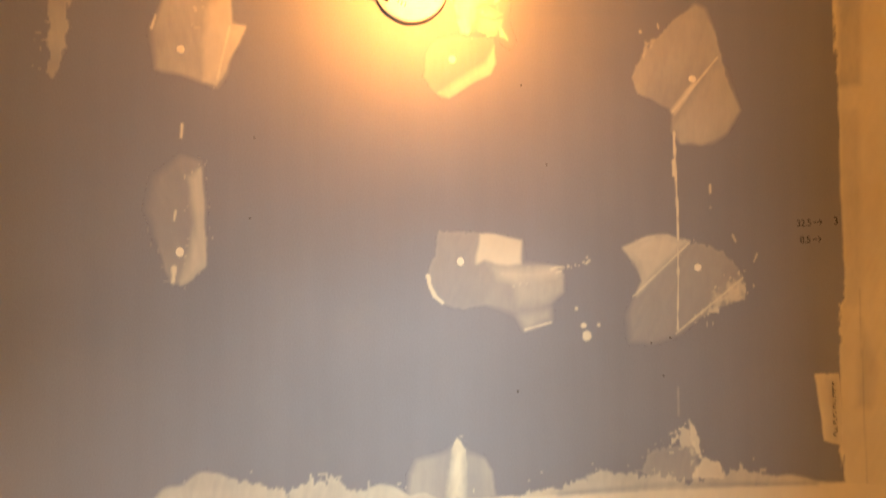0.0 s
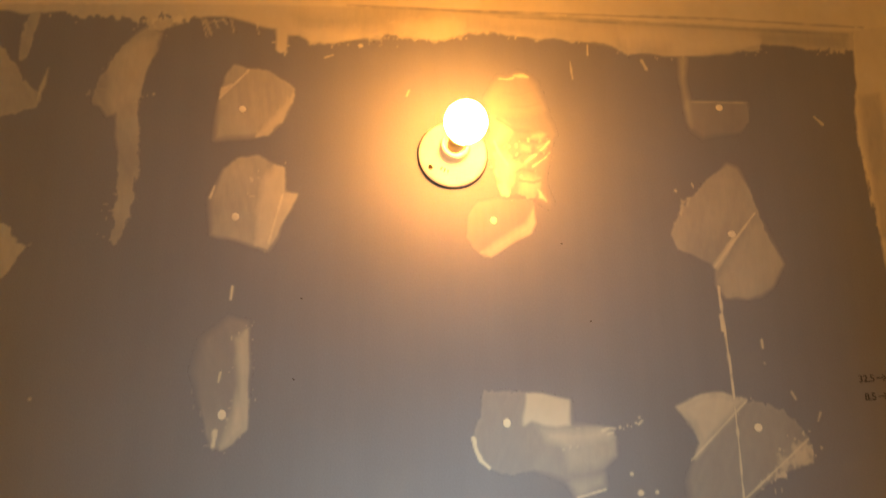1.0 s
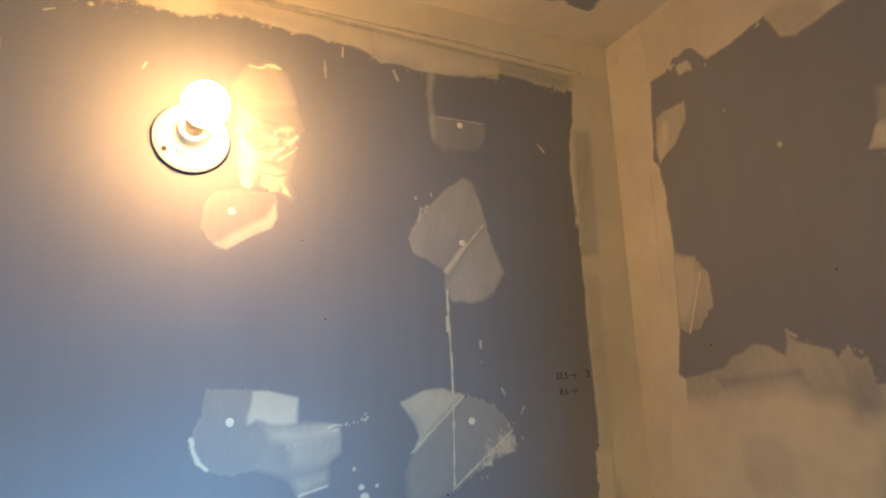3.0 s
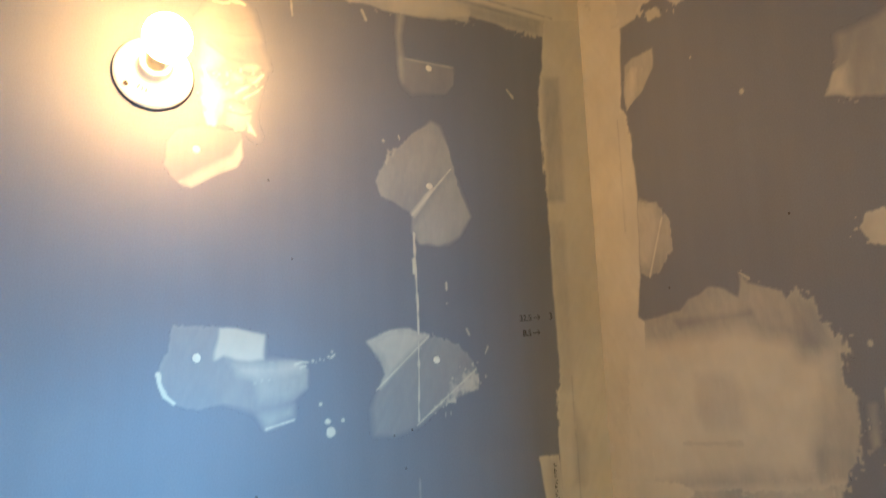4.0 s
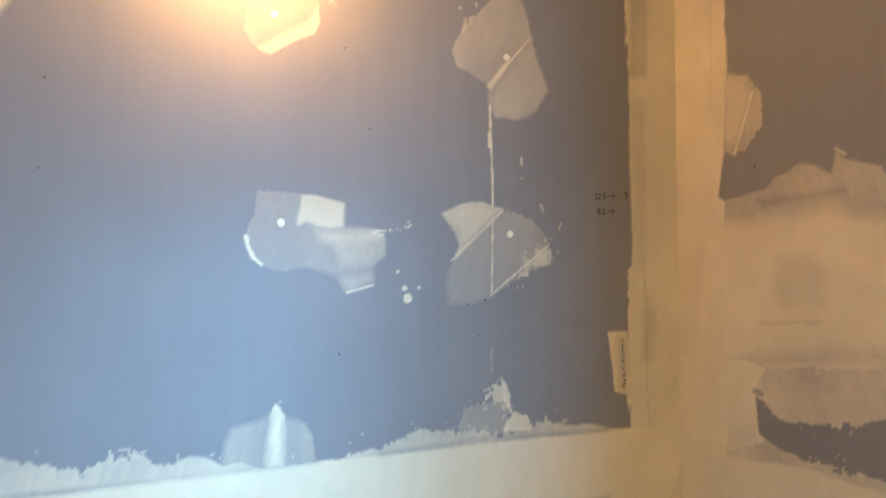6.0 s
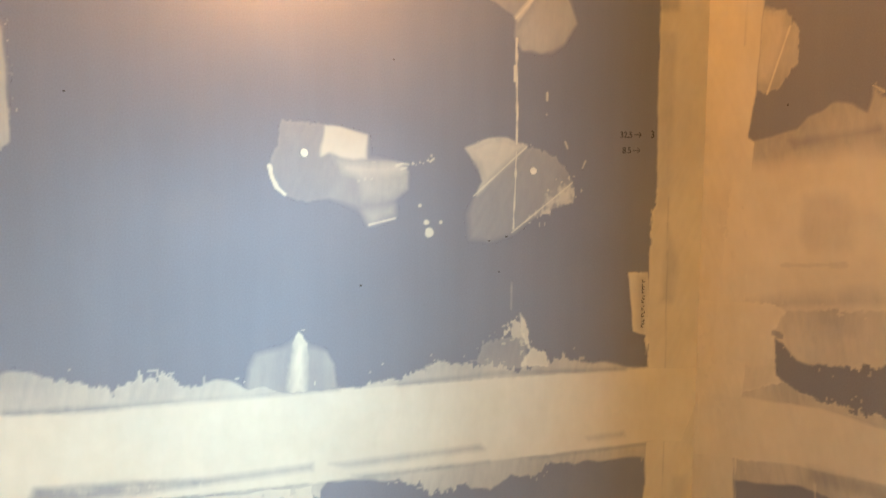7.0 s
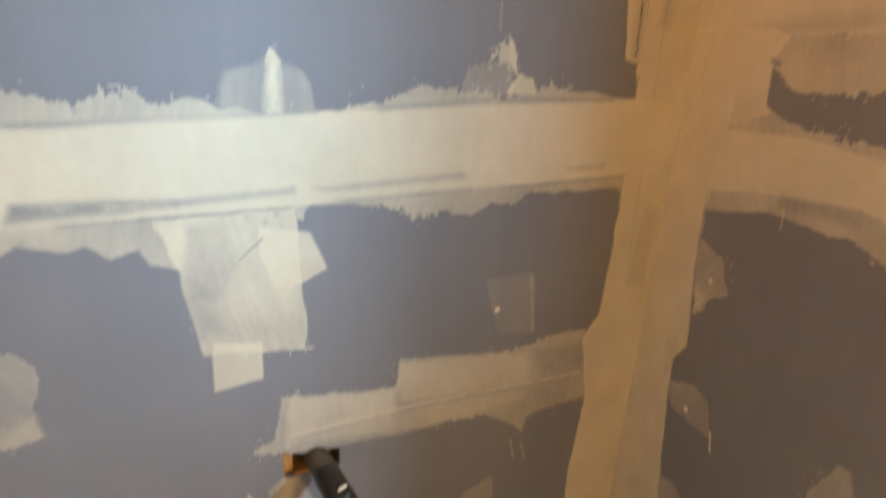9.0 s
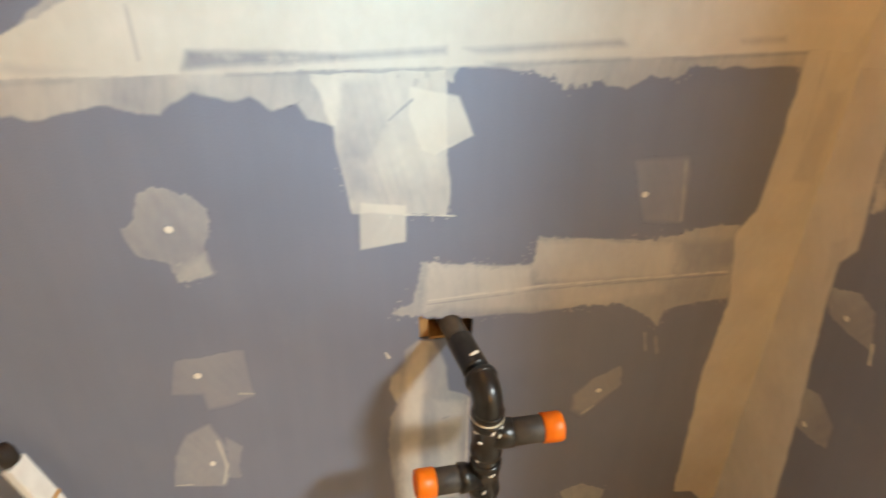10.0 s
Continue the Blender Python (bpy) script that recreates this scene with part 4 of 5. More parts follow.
filler('W', 'wide taped board joint coated with smooth cream filler', [
    swipe(0.6, 0.01, [(-1.208, 1.336), (-1.17, 1.35), (-1.145, 1.352), (-1.113, 1.337), (-1.106, 1.343), (-1.072, 1.333), (-1.045, 1.32), (-1.009, 1.334), (-0.965, 1.332), (-0.934, 1.316), (-0.903, 1.32), (-0.863, 1.31), (-0.805, 1.295), (-0.717, 1.291), (-0.622, 1.3), (-0.553, 1.323), (-0.468, 1.311), (-0.39, 1.302), (-0.344, 1.309), (-0.309, 1.317), (-0.247, 1.3), (-0.129, 1.285), (0.034, 1.273), (-0.022, 1.103), (-0.12, 1.106), (-0.33, 1.121), (-0.358, 1.104), (-0.412, 1.114), (-0.449, 1.09), (-0.501, 1.103), (-0.561, 1.102), (-0.621, 1.132), (-0.696, 1.14), (-0.738, 1.147), (-0.751, 1.126), (-0.963, 1.117), (-0.99, 1.106), (-1.033, 1.095), (-1.063, 1.115), (-1.097, 1.113), (-1.142, 1.129), (-1.176, 1.117), (-1.192, 1.096), (-1.225, 1.109), (-1.261, 1.119), (-1.293, 1.112), (-1.348, 1.104), (-1.37, 1.105), (-1.388, 1.117), (-1.404, 1.114), (-1.512, 1.11)]),
    swipe(0.95, 0.002, [(-1.21, 1.294), (-1.173, 1.295), (-1.087, 1.292), (-0.805, 1.293), (-0.717, 1.291), (-0.129, 1.282), (0.034, 1.273), (-0.031, 1.126), (-0.096, 1.135), (-0.376, 1.14), (-0.751, 1.145), (-1.089, 1.155), (-1.387, 1.165), (-1.49, 1.168)]),
    swipe(-0.6, 0.003, [(-1.138, 1.191), (-0.924, 1.175), (-0.76, 1.177), (-0.76, 1.165), (-0.925, 1.164), (-1.072, 1.167), (-1.149, 1.165)]),
    swipe(-0.42, 0.004, [(-1.140, 1.190), (-1.02, 1.184), (-0.93, 1.170), (-1.0, 1.160), (-1.150, 1.160)]),
    swipe(0.3, 0.02, [(-1.03, 1.178), (-0.95, 1.172), (-0.93, 1.166), (-1.02, 1.168)]),
    swipe(-0.5, 0.002, [(-1.089, 1.155), (-0.769, 1.146), (-0.769, 1.142), (-1.09, 1.151)]),
    swipe(-0.5, 0.003, [(-0.734, 1.173), (-0.472, 1.173), (-0.461, 1.163), (-0.706, 1.162)]),
    swipe(-0.55, 0.002, [(-0.697, 1.149), (-0.452, 1.144), (-0.451, 1.138), (-0.678, 1.141)]),
    swipe(-0.55, 0.002, [(-0.376, 1.138), (-0.096, 1.135), (-0.106, 1.13), (-0.374, 1.133)]),
    swipe(-0.4, 0.003, [(-0.257, 1.162), (-0.171, 1.163), (-0.166, 1.153), (-0.249, 1.154)]),
    swipe(-0.2, 0.004, [(-1.38, 1.188), (-1.326, 1.177), (-1.277, 1.171), (-1.343, 1.169), (-1.384, 1.175)]),
    swipe(-0.35, 0.002, [(-1.389, 1.16), (-1.295, 1.16), (-1.296, 1.155), (-1.391, 1.155)]),
    swipe(-0.5, 0.002, [(-0.622, 1.294), (-0.435, 1.3), (-0.169, 1.286), (-0.169, 1.28), (-0.435, 1.292), (-0.622, 1.288)]),
    swipe(-0.5, 0.002, [(-1.173, 1.301), (-1.087, 1.298), (-0.847, 1.294), (-0.717, 1.293), (-0.717, 1.289), (-1.088, 1.29), (-1.173, 1.294)]),
    swipe(0.4, 0.02, [(-1.107, 1.187), (-0.924, 1.172), (-0.883, 1.162), (-1.086, 1.173)]),
    swipe(-0.5, 0.015, [(-1.264, 1.137), (-1.225, 1.139), (-1.216, 1.113), (-1.254, 1.116)]),
    swipe(-0.5, 0.01, [(-1.148, 1.138), (-1.132, 1.141), (-1.13, 1.128), (-1.146, 1.127)]),
    ridge(-0.3, 0.006, [(-1.204, 1.255), (-1.204, 1.182)]),
], name="filler_band")
filler('W', 'cream filler band along the ceiling joint with torn lower edge', [
    swipe(0.7, 0.013, [(-1.647, 2.332), (-1.416, 2.327), (-1.325, 2.331), (-1.232, 2.333), (-1.147, 2.316), (-1.14, 2.275), (-1.131, 2.275), (-1.129, 2.306), (-1.108, 2.306), (-1.089, 2.29), (-1.022, 2.301), (-0.945, 2.315), (-0.926, 2.305), (-0.857, 2.306), (-0.847, 2.317), (-0.777, 2.322), (-0.646, 2.317), (-0.554, 2.307), (-0.54, 2.293), (-0.441, 2.291), (-0.345, 2.301), (-0.282, 2.324), (-0.115, 2.313), (-0.073, 2.33), (-0.008, 2.349), (0.03, 2.47), (-1.75, 2.47)]),
    swipe(0.85, 0.003, [(-1.649, 2.34), (-1.327, 2.357), (-0.846, 2.369), (-0.539, 2.36), (-0.108, 2.353), (-0.005, 2.372), (0.03, 2.47), (-1.75, 2.47)]),
    swipe(-0.55, 0.002, [(-0.846, 2.368), (-0.539, 2.358), (-0.108, 2.351), (-0.109, 2.346), (-0.54, 2.352), (-0.846, 2.363)]),
    swipe(0.35, 0.006, [(-1.109, 2.319), (-0.945, 2.343), (-0.846, 2.353), (-0.847, 2.317), (-0.945, 2.315), (-1.022, 2.301), (-1.089, 2.29)]),
    swipe(0.5, 0.006, [(-1.37, 2.323), (-1.306, 2.33), (-1.315, 2.319), (-1.336, 2.307), (-1.357, 2.304), (-1.353, 2.314)]),
    ridge(0.45, 0.004, [(-1.323, 2.312), (-1.301, 2.322)]),
    ridge(0.5, 0.003, [(-1.271, 2.328), (-1.261, 2.296)]),
    ridge(0.4, 0.005, [(-1.266, 2.328), (-1.254, 2.3)]),
    ridge(0.4, 0.003, [(-1.251, 2.33), (-1.244, 2.314)]),
    ridge(0.5, 0.003, [(-1.237, 2.331), (-1.229, 2.321)]),
    ridge(0.35, 0.003, [(-1.223, 2.33), (-1.217, 2.306)]),
    ridge(0.35, 0.003, [(-1.259, 2.324), (-1.237, 2.329)]),
    ridge(0.5, 0.003, [(-1.18, 2.325), (-1.176, 2.304)]),
    swipe(0.4, 0.008, [(-0.945, 2.337), (-0.846, 2.353), (-0.777, 2.339), (-0.777, 2.322), (-0.847, 2.317), (-0.857, 2.304), (-0.926, 2.305), (-0.945, 2.315)]),
    swipe(0.25, 0.004, [(-0.776, 2.356), (-0.551, 2.349), (-0.554, 2.309), (-0.646, 2.317), (-0.777, 2.325)]),
    swipe(0.35, 0.004, [(-0.551, 2.349), (-0.279, 2.349), (-0.282, 2.326), (-0.344, 2.303), (-0.441, 2.294), (-0.539, 2.295)]),
    swipe(-0.35, 0.004, [(-0.28, 2.343), (-0.109, 2.344), (-0.114, 2.318), (-0.282, 2.327)]),
    ridge(-0.4, 0.003, [(-0.766, 2.357), (-0.55, 2.353)]),
    swipe(-0.35, 0.010, [(-1.117, 2.344), (-1.037, 2.343), (-0.964, 2.344), (-0.958, 2.328), (-1.044, 2.323), (-1.111, 2.327)]),
    swipe(0.45, 0.012, [(-1.101, 2.321), (-1.035, 2.317), (-0.962, 2.319), (-0.97, 2.302), (-1.024, 2.298), (-1.094, 2.286)]),
    swipe(-0.3, 0.008, [(-0.828, 2.346), (-0.726, 2.346), (-0.619, 2.341), (-0.622, 2.316), (-0.736, 2.322), (-0.828, 2.324)]),
    swipe(0.4, 0.012, [(-0.907, 2.346), (-0.818, 2.345), (-0.827, 2.318), (-0.856, 2.302), (-0.919, 2.305)]),
    swipe(-0.35, 0.010, [(-0.553, 2.315), (-0.456, 2.312), (-0.463, 2.287), (-0.549, 2.29)]),
    swipe(0.45, 0.010, [(-0.438, 2.333), (-0.278, 2.333), (-0.287, 2.308), (-0.427, 2.305)]),
    ridge(-0.6, 0.004, [(-1.03, 2.367), (-0.829, 2.366), (-0.63, 2.367), (-0.363, 2.37), (-0.077, 2.364)]),
    swipe(-0.3, 0.012, [(-1.004, 2.324), (-0.945, 2.329), (-0.945, 2.313), (-1.003, 2.306)]),
], name="filler_band")
filler('W', 'vertical cream filler band down the inside corner', [
    swipe(0.9, 0.004, [(-0.101, 2.344), (-0.11, 2.24), (-0.124, 2.189), (-0.121, 2.023), (-0.115, 1.932), (-0.115, 1.801), (-0.112, 1.594), (-0.123, 1.581), (-0.125, 1.307), (-0.12, 1.326), (-0.118, 1.055), (-0.121, 0.96), (-0.117, 1.098), (-0.12, 0.937), (-0.128, 0.822), (-0.162, 0.773), (-0.132, 0.604), (-0.147, 0.406), (-0.137, 0.063), (-0.133, -0.034), (-0.082, -0.045), (-0.023, -0.11), (-0.003, -0.096), (0.03, -0.09), (0.03, 2.47), (-0.062, 2.458)]),
    swipe(-0.5, 0.004, [(-0.108, 2.223), (-0.067, 2.231), (-0.072, 1.961), (-0.116, 1.956)]),
    swipe(-0.3, 0.006, [(-0.083, 1.558), (-0.056, 1.48), (-0.066, 1.405), (-0.094, 1.408)]),
    swipe(-0.25, 0.004, [(-0.114, 1.916), (-0.078, 1.919), (-0.079, 1.58), (-0.114, 1.581)]),
    swipe(-0.2, 0.004, [(-0.051, 1.059), (-0.016, 1.056), (-0.019, 0.872), (-0.071, 0.88)]),
    ridge(-0.3, 0.003, [(-0.084, 1.608), (-0.072, 0.966)]),
], name="filler_band")
filler('R', 'inner cream filler band on the return wall beside the corner', [
    swipe(0.9, 0.004, [(-0.126, 2.316), (-0.121, 2.294), (-0.108, 2.133), (-0.123, 2.083), (-0.13, 1.949), (-0.119, 1.794), (-0.107, 1.718), (-0.122, 1.707), (-0.116, 1.607), (-0.124, 1.299), (-0.11, 1.091), (-0.11, 0.991), (-0.103, 1.13), (-0.112, 1.037), (-0.113, 0.958), (-0.128, 0.855), (-0.135, 0.794), (-0.109, 0.751), (-0.113, 0.668), (-0.127, 0.555), (-0.152, 0.373), (-0.175, 0.123), (-0.088, -0.014), (0.003, -0.103), (0.03, -0.09), (0.03, 2.47), (-0.1, 2.47)]),
    swipe(-0.2, 0.004, [(-0.075, 0.773), (-0.107, 0.804), (-0.118, 0.729), (-0.09, 0.682)]),
    ridge(-0.3, 0.003, [(-0.093, 2.112), (-0.091, 1.885)]),
], name="filler_band")
filler('R', 'large square cream filler repair on the return wall', [
    swipe(0.50, 0.008, [(-0.08, 1.709), (-0.138, 1.71), (-0.206, 1.72), (-0.226, 1.738), (-0.269, 1.753), (-0.302, 1.749), (-0.328, 1.732), (-0.336, 1.768), (-0.35, 1.752), (-0.37, 1.745), (-0.402, 1.733), (-0.41, 1.719), (-0.429, 1.734), (-0.453, 1.711), (-0.464, 1.69), (-0.472, 1.693), (-0.475, 1.673), (-0.485, 1.656), (-0.484, 1.594), (-0.492, 1.579), (-0.485, 1.496), (-0.466, 1.463), (-0.433, 1.451), (-0.185, 1.415), (-0.178, 1.318), (-0.038, 1.288)]),
    feather(0.85, 0.030, [(0.009, 1.68), (-0.172, 1.68), (-0.261, 1.692), (-0.347, 1.69), (-0.429, 1.668), (-0.433, 1.645), (-0.474, 1.638), (-0.459, 1.55), (-0.437, 1.503), (-0.424, 1.467), (-0.285, 1.443), (0.043, 1.368)]),
    swipe(0.5, 0.008, [(-0.186, 1.425), (-0.466, 1.471), (-0.455, 1.431), (-0.432, 1.388), (-0.383, 1.366), (-0.294, 1.339), (-0.228, 1.338), (-0.2, 1.36), (-0.175, 1.365)]),
    swipe(-0.22, 0.008, [(-0.229, 1.609), (-0.303, 1.611), (-0.317, 1.584), (-0.313, 1.526), (-0.241, 1.521), (-0.225, 1.544)]),
    swipe(-0.5, 0.004, [(-0.192, 1.704), (-0.352, 1.709), (-0.353, 1.7), (-0.204, 1.69)]),
    swipe(-0.35, 0.006, [(-0.448, 1.642), (-0.455, 1.547), (-0.434, 1.466), (-0.424, 1.473), (-0.445, 1.554)]),
    swipe(-0.35, 0.004, [(-0.429, 1.717), (-0.453, 1.711), (-0.464, 1.69), (-0.461, 1.65), (-0.427, 1.651)]),
    swipe(0.85, 0.004, [(0.004, 1.409), (-0.186, 1.425), (-0.201, 1.414), (-0.182, 1.381), (-0.188, 1.301), (-0.206, 1.295), (-0.114, 1.249), (0.007, 1.218)]),
    ridge(-0.7, 0.01, [(-0.181, 1.375), (-0.193, 1.372)]),
    swipe(-0.3, 0.006, [(-0.419, 1.718), (-0.429, 1.717), (-0.428, 1.651), (-0.416, 1.652)]),
    swipe(0.2, 0.004, [(-0.435, 1.647), (-0.473, 1.648), (-0.463, 1.509), (-0.429, 1.505)]),
    ridge(-0.2, 0.008, [(-0.19, 1.493), (-0.306, 1.503)]),
], name="filler_band")
filler('R', "cream filler band over the return wall's horizontal board joint", [
    swipe(0.6, 0.008, [(-0.006, 1.262), (-0.197, 1.298), (-0.242, 1.286), (-0.274, 1.285), (-0.332, 1.284), (-0.391, 1.286), (-0.62, 1.29), (-1.1, 1.3), (-1.1, 1.08), (-0.62, 1.085), (-0.401, 1.14), (-0.323, 1.134), (-0.242, 1.129), (-0.162, 1.1), (-0.11, 1.091), (-0.002, 1.062)]),
    swipe(0.8, 0.003, [(-0.008, 1.228), (-0.275, 1.271), (-0.392, 1.269), (-1.1, 1.27), (-1.1, 1.13), (-0.397, 1.19), (-0.24, 1.164), (0, 1.097)]),
    swipe(-0.4, 0.005, [(-0.256, 1.17), (-0.398, 1.186), (-0.399, 1.165), (-0.262, 1.148)]),
    ridge(0.4, 0.006, [(-0.271, 1.144), (-0.274, 1.112)]),
], name="filler_band")
filler('R', 'cream filler band under the ceiling on the return wall', [
    swipe(0.75, 0.008, [(-0.113, 2.298), (-0.164, 2.298), (-0.181, 2.319), (-0.234, 2.315), (-0.266, 2.276), (-0.334, 2.277), (-0.387, 2.287), (-0.409, 2.237), (-0.434, 2.223), (-0.485, 2.232), (-1.1, 2.3), (-1.1, 2.47), (0.03, 2.47), (0.003, 2.352)]),
    swipe(-0.4, 0.006, [(-0.387, 2.287), (-0.417, 2.291), (-0.483, 2.261), (-0.485, 2.232), (-0.434, 2.223), (-0.409, 2.237)]),
    swipe(0.5, 0.02, [(-0.173, 2.311), (-0.218, 2.296), (-0.228, 2.272), (-0.178, 2.297)]),
], name="filler_band")
filler('R', 'cream filler patch close to the corner of the return wall', [
    swipe(0.4, 0.006, [(-0.125, 2.215), (-0.148, 2.223), (-0.202, 2.222), (-0.196, 2.18), (-0.165, 2.147), (-0.121, 2.123), (-0.116, 2.165)]),
    swipe(0.3, 0.008, [(-0.131, 2.201), (-0.159, 2.201), (-0.147, 2.142), (-0.121, 2.129)]),
])
filler('R', 'pointed cream filler patch joining the corner band', [
    swipe(0.35, 0.005, [(-0.118, 1.946), (-0.173, 1.922), (-0.204, 1.883), (-0.201, 1.833), (-0.165, 1.791), (-0.136, 1.787), (-0.109, 1.81)]),
    ridge(0.6, 0.004, [(-0.185, 1.893), (-0.144, 1.789)]),
    swipe(0.3, 0.005, [(-0.117, 1.944), (-0.173, 1.92), (-0.18, 1.888), (-0.145, 1.805), (-0.116, 1.814)]),
])
filler('R', 'pale cream filler patches high on the return wall', [
    swipe(0.26, 0.006, [(-0.537, 2.083), (-0.561, 2.084), (-0.586, 2.086), (-0.603, 2.087), (-0.63, 2.071), (-0.615, 1.965), (-0.553, 1.984), (-0.51, 2.004), (-0.525, 2.031)]),
    swipe(0.4, 0.005, [(-0.51, 2.004), (-0.525, 2.031), (-0.545, 2.039), (-0.546, 1.987)]),
    swipe(0.6, 0.006, [(-0.528, 1.807), (-0.54, 1.824), (-0.575, 1.823), (-0.571, 1.776), (-0.54, 1.785)]),
    dab(0.5, 0.003, [(-0.284, 2.163)]),
    dab(0.5, 0.005, [(-0.378, 2.062)]),
    ridge(0.5, 0.004, [(-0.334, 1.771), (-0.351, 1.759)]),
])
filler('R', 'short upright cream filler swipes on the return wall', [
    swipe(0.5, 0.01, [(-0.532, 1.595), (-0.557, 1.602), (-0.576, 1.602), (-0.567, 1.49), (-0.527, 1.486)]),
    swipe(0.3, 0.006, [(-0.511, 1.569), (-0.517, 1.571), (-0.515, 1.521), (-0.507, 1.513)]),
    dab(0.5, 0.005, [(-0.522, 1.65)]),
])
filler('R', 'rough cream filler patch below the return joint', [
    swipe(0.35, 0.006, [(-0.109, 1.025), (-0.178, 1.009), (-0.203, 0.947), (-0.169, 0.925), (-0.148, 0.884), (-0.119, 0.913)]),
    swipe(0.4, 0.015, [(-0.118, 0.925), (-0.151, 0.934), (-0.161, 0.891), (-0.137, 0.875)]),
], spots=[(-0.157, 0.957)])
filler('R', 'tilted thin filler patch with a drip on the return wall', [
    swipe(0.28, 0.004, [(-0.108, 0.694), (-0.178, 0.725), (-0.218, 0.711), (-0.238, 0.641), (-0.179, 0.633), (-0.127, 0.64)]),
    ridge(0.8, 0.008, [(-0.24, 0.652), (-0.249, 0.613)]),
], spots=[(-0.169, 0.659)])
filler('R', 'thin slanted filler patch low on the return wall', [
    swipe(0.28, 0.004, [(-0.126, 0.446), (-0.178, 0.466), (-0.233, 0.431), (-0.241, 0.37), (-0.189, 0.354), (-0.121, 0.343)]),
], spots=[(-0.172, 0.373)])
filler('R', 'pale ragged filler swipe low on the return wall', [
    swipe(0.35, 0.006, [(-0.458, 0.701), (-0.489, 0.777), (-0.509, 0.782), (-0.546, 0.695), (-0.522, 0.63), (-0.484, 0.612)]),
    swipe(0.5, 0.006, [(-0.518, 0.613), (-0.523, 0.697), (-0.553, 0.702), (-0.608, 0.577), (-0.521, 0.468)]),
])
filler('K', 'cream filler band around the ceiling edge', [
    swipe(0.85, 0.018, [(-1.9, 0.03), (-1.9, -0.11), (-1.2, -0.13), (-0.7, -0.11), (-0.3, -0.1), (-0.13, -0.11), (-0.12, -0.3), (-0.12, -0.6), (-0.14, -0.80), (0.03, -0.80), (0.03, 0.03)]),
    swipe(-0.3, 0.01, [(-0.5, -0.08), (-0.2, -0.1), (-0.15, -0.2), (-0.13, -0.19), (-0.18, -0.11), (-0.5, -0.1)]),
], name="filler_band")

# ---- nail marks: board, place, radius ----
MARKS = [
    ("W", -0.428, 1.534, 0.0022),
    ("W", -0.461, 1.527, 0.0017),
    ("W", -0.685, 1.456, 0.0022),
    ("W", -1.088, 1.852, 0.0017),
    ("W", -1.095, 1.730, 0.0017),
    ("W", -0.674, 1.943, 0.0017),
    ("W", -0.634, 1.816, 0.0017),
    ("W", -0.441, 1.473, 0.0017),
    ("R", -0.432, 1.847, 0.0022),
    ("R", -0.188, 1.763, 0.0022),
]

# ---- pipe: upright's place, its bend, its branches ----
PX, PY = -0.722, -0.190
SX, SZ, EZ = -0.762, 0.640, 0.626
T1Z, T2Z = 0.520, 0.412
R1, R2 = 0.142, 0.136


# ---- bare bulb in its lampholder ----
def lamp():
    base = (-0.850, 0, 2.092)
    m = Matrix.Translation(base) @ pose(0, 0, 0, 90, 0, 0)
    thing = tagged(new("wall_lamp"), "white porcelain lampholder with a lit bare bulb on the wall", "lamp")
    thing.location = base
    inv = Matrix.Translation(base).inverted()

    def add(name, bm, mat, parent=thing, label="", smooth=True):
        bm.transform(inv)
        return part(name, bm, mat, parent, label, smooth)
    # the shaded gap behind the holder is given as a dark-coloured ring
    add("gap_ring", lathe([(0.0572, 0.0005), (0.0584, 0.001), (0.0584, 0.0028), (0.056, 0.0034)], m, 64), DARK, label="dark ring standing in for the shaded gap behind the holder")
    holder = add("holder", lathe([(0.056, 0.0033), (0.0572, 0.0042), (0.0572, 0.0062), (0.0555, 0.0088), (0.052, 0.0115), (0.040, 0.0185),
                                  (0.0295, 0.026), (0.0255, 0.030), (0.0238, 0.036), (0.0232, 0.046), (0.0222, 0.050), (0.0195, 0.0515),
                                  (0.0175, 0.050), (0.0165, 0.044), (0, 0.043)], m, 64), PORCELAIN, label="glazed white porcelain holder")
    for a, size in ((215, 0.0042), (40, 0.0030)):
        c = m @ Matrix.Translation((0.046 * math.cos(radians(a)), 0.046 * math.sin(radians(a)), 0.0150))
        add("screw_hole", lathe([(size, 0), (size * 0.95, 0.0012), (size * 0.6, 0.0014), (0, 0.0006)], c, 16), DARK, holder, "dark fixing screw recess")
    for k in range(3):
        a = radians(236 + 9 * k)
        add("slot", slot_mark(m, a), DARK, holder)
    add("bulb_cap", lathe([(0.0132, 0.044), (0.0134, 0.064), (0.0128, 0.074)], m, 32), BRASS, label="threaded metal bulb cap")
    up = m @ pose(0, 0, 0, -6, 5, 0) @ Matrix.Translation((0, 0, -0.001)) @ Matrix.Diagonal((1.06, 1.06, 1.0, 1))
    prof = [(0.0126, 0.064), (0.0145, 0.070), (0.0195, 0.079), (0.0200, 0.0800)]
    add("bulb_collar", lathe(prof, up, 48), PORCELAIN, label="white plastic collar of the bulb")
    prof = [(0.0200, 0.0801), (0.0255, 0.0885), (0.0296, 0.0985), (0.0310, 0.108), (0.0298, 0.118),
            (0.0262, 0.127), (0.0205, 0.1335), (0.0125, 0.1375), (0.005, 0.139), (0, 0.1392)]
    add("bulb", lathe(prof, up, 48), GLASS_LIT, label="glowing warm frosted bulb dome")
    return thing


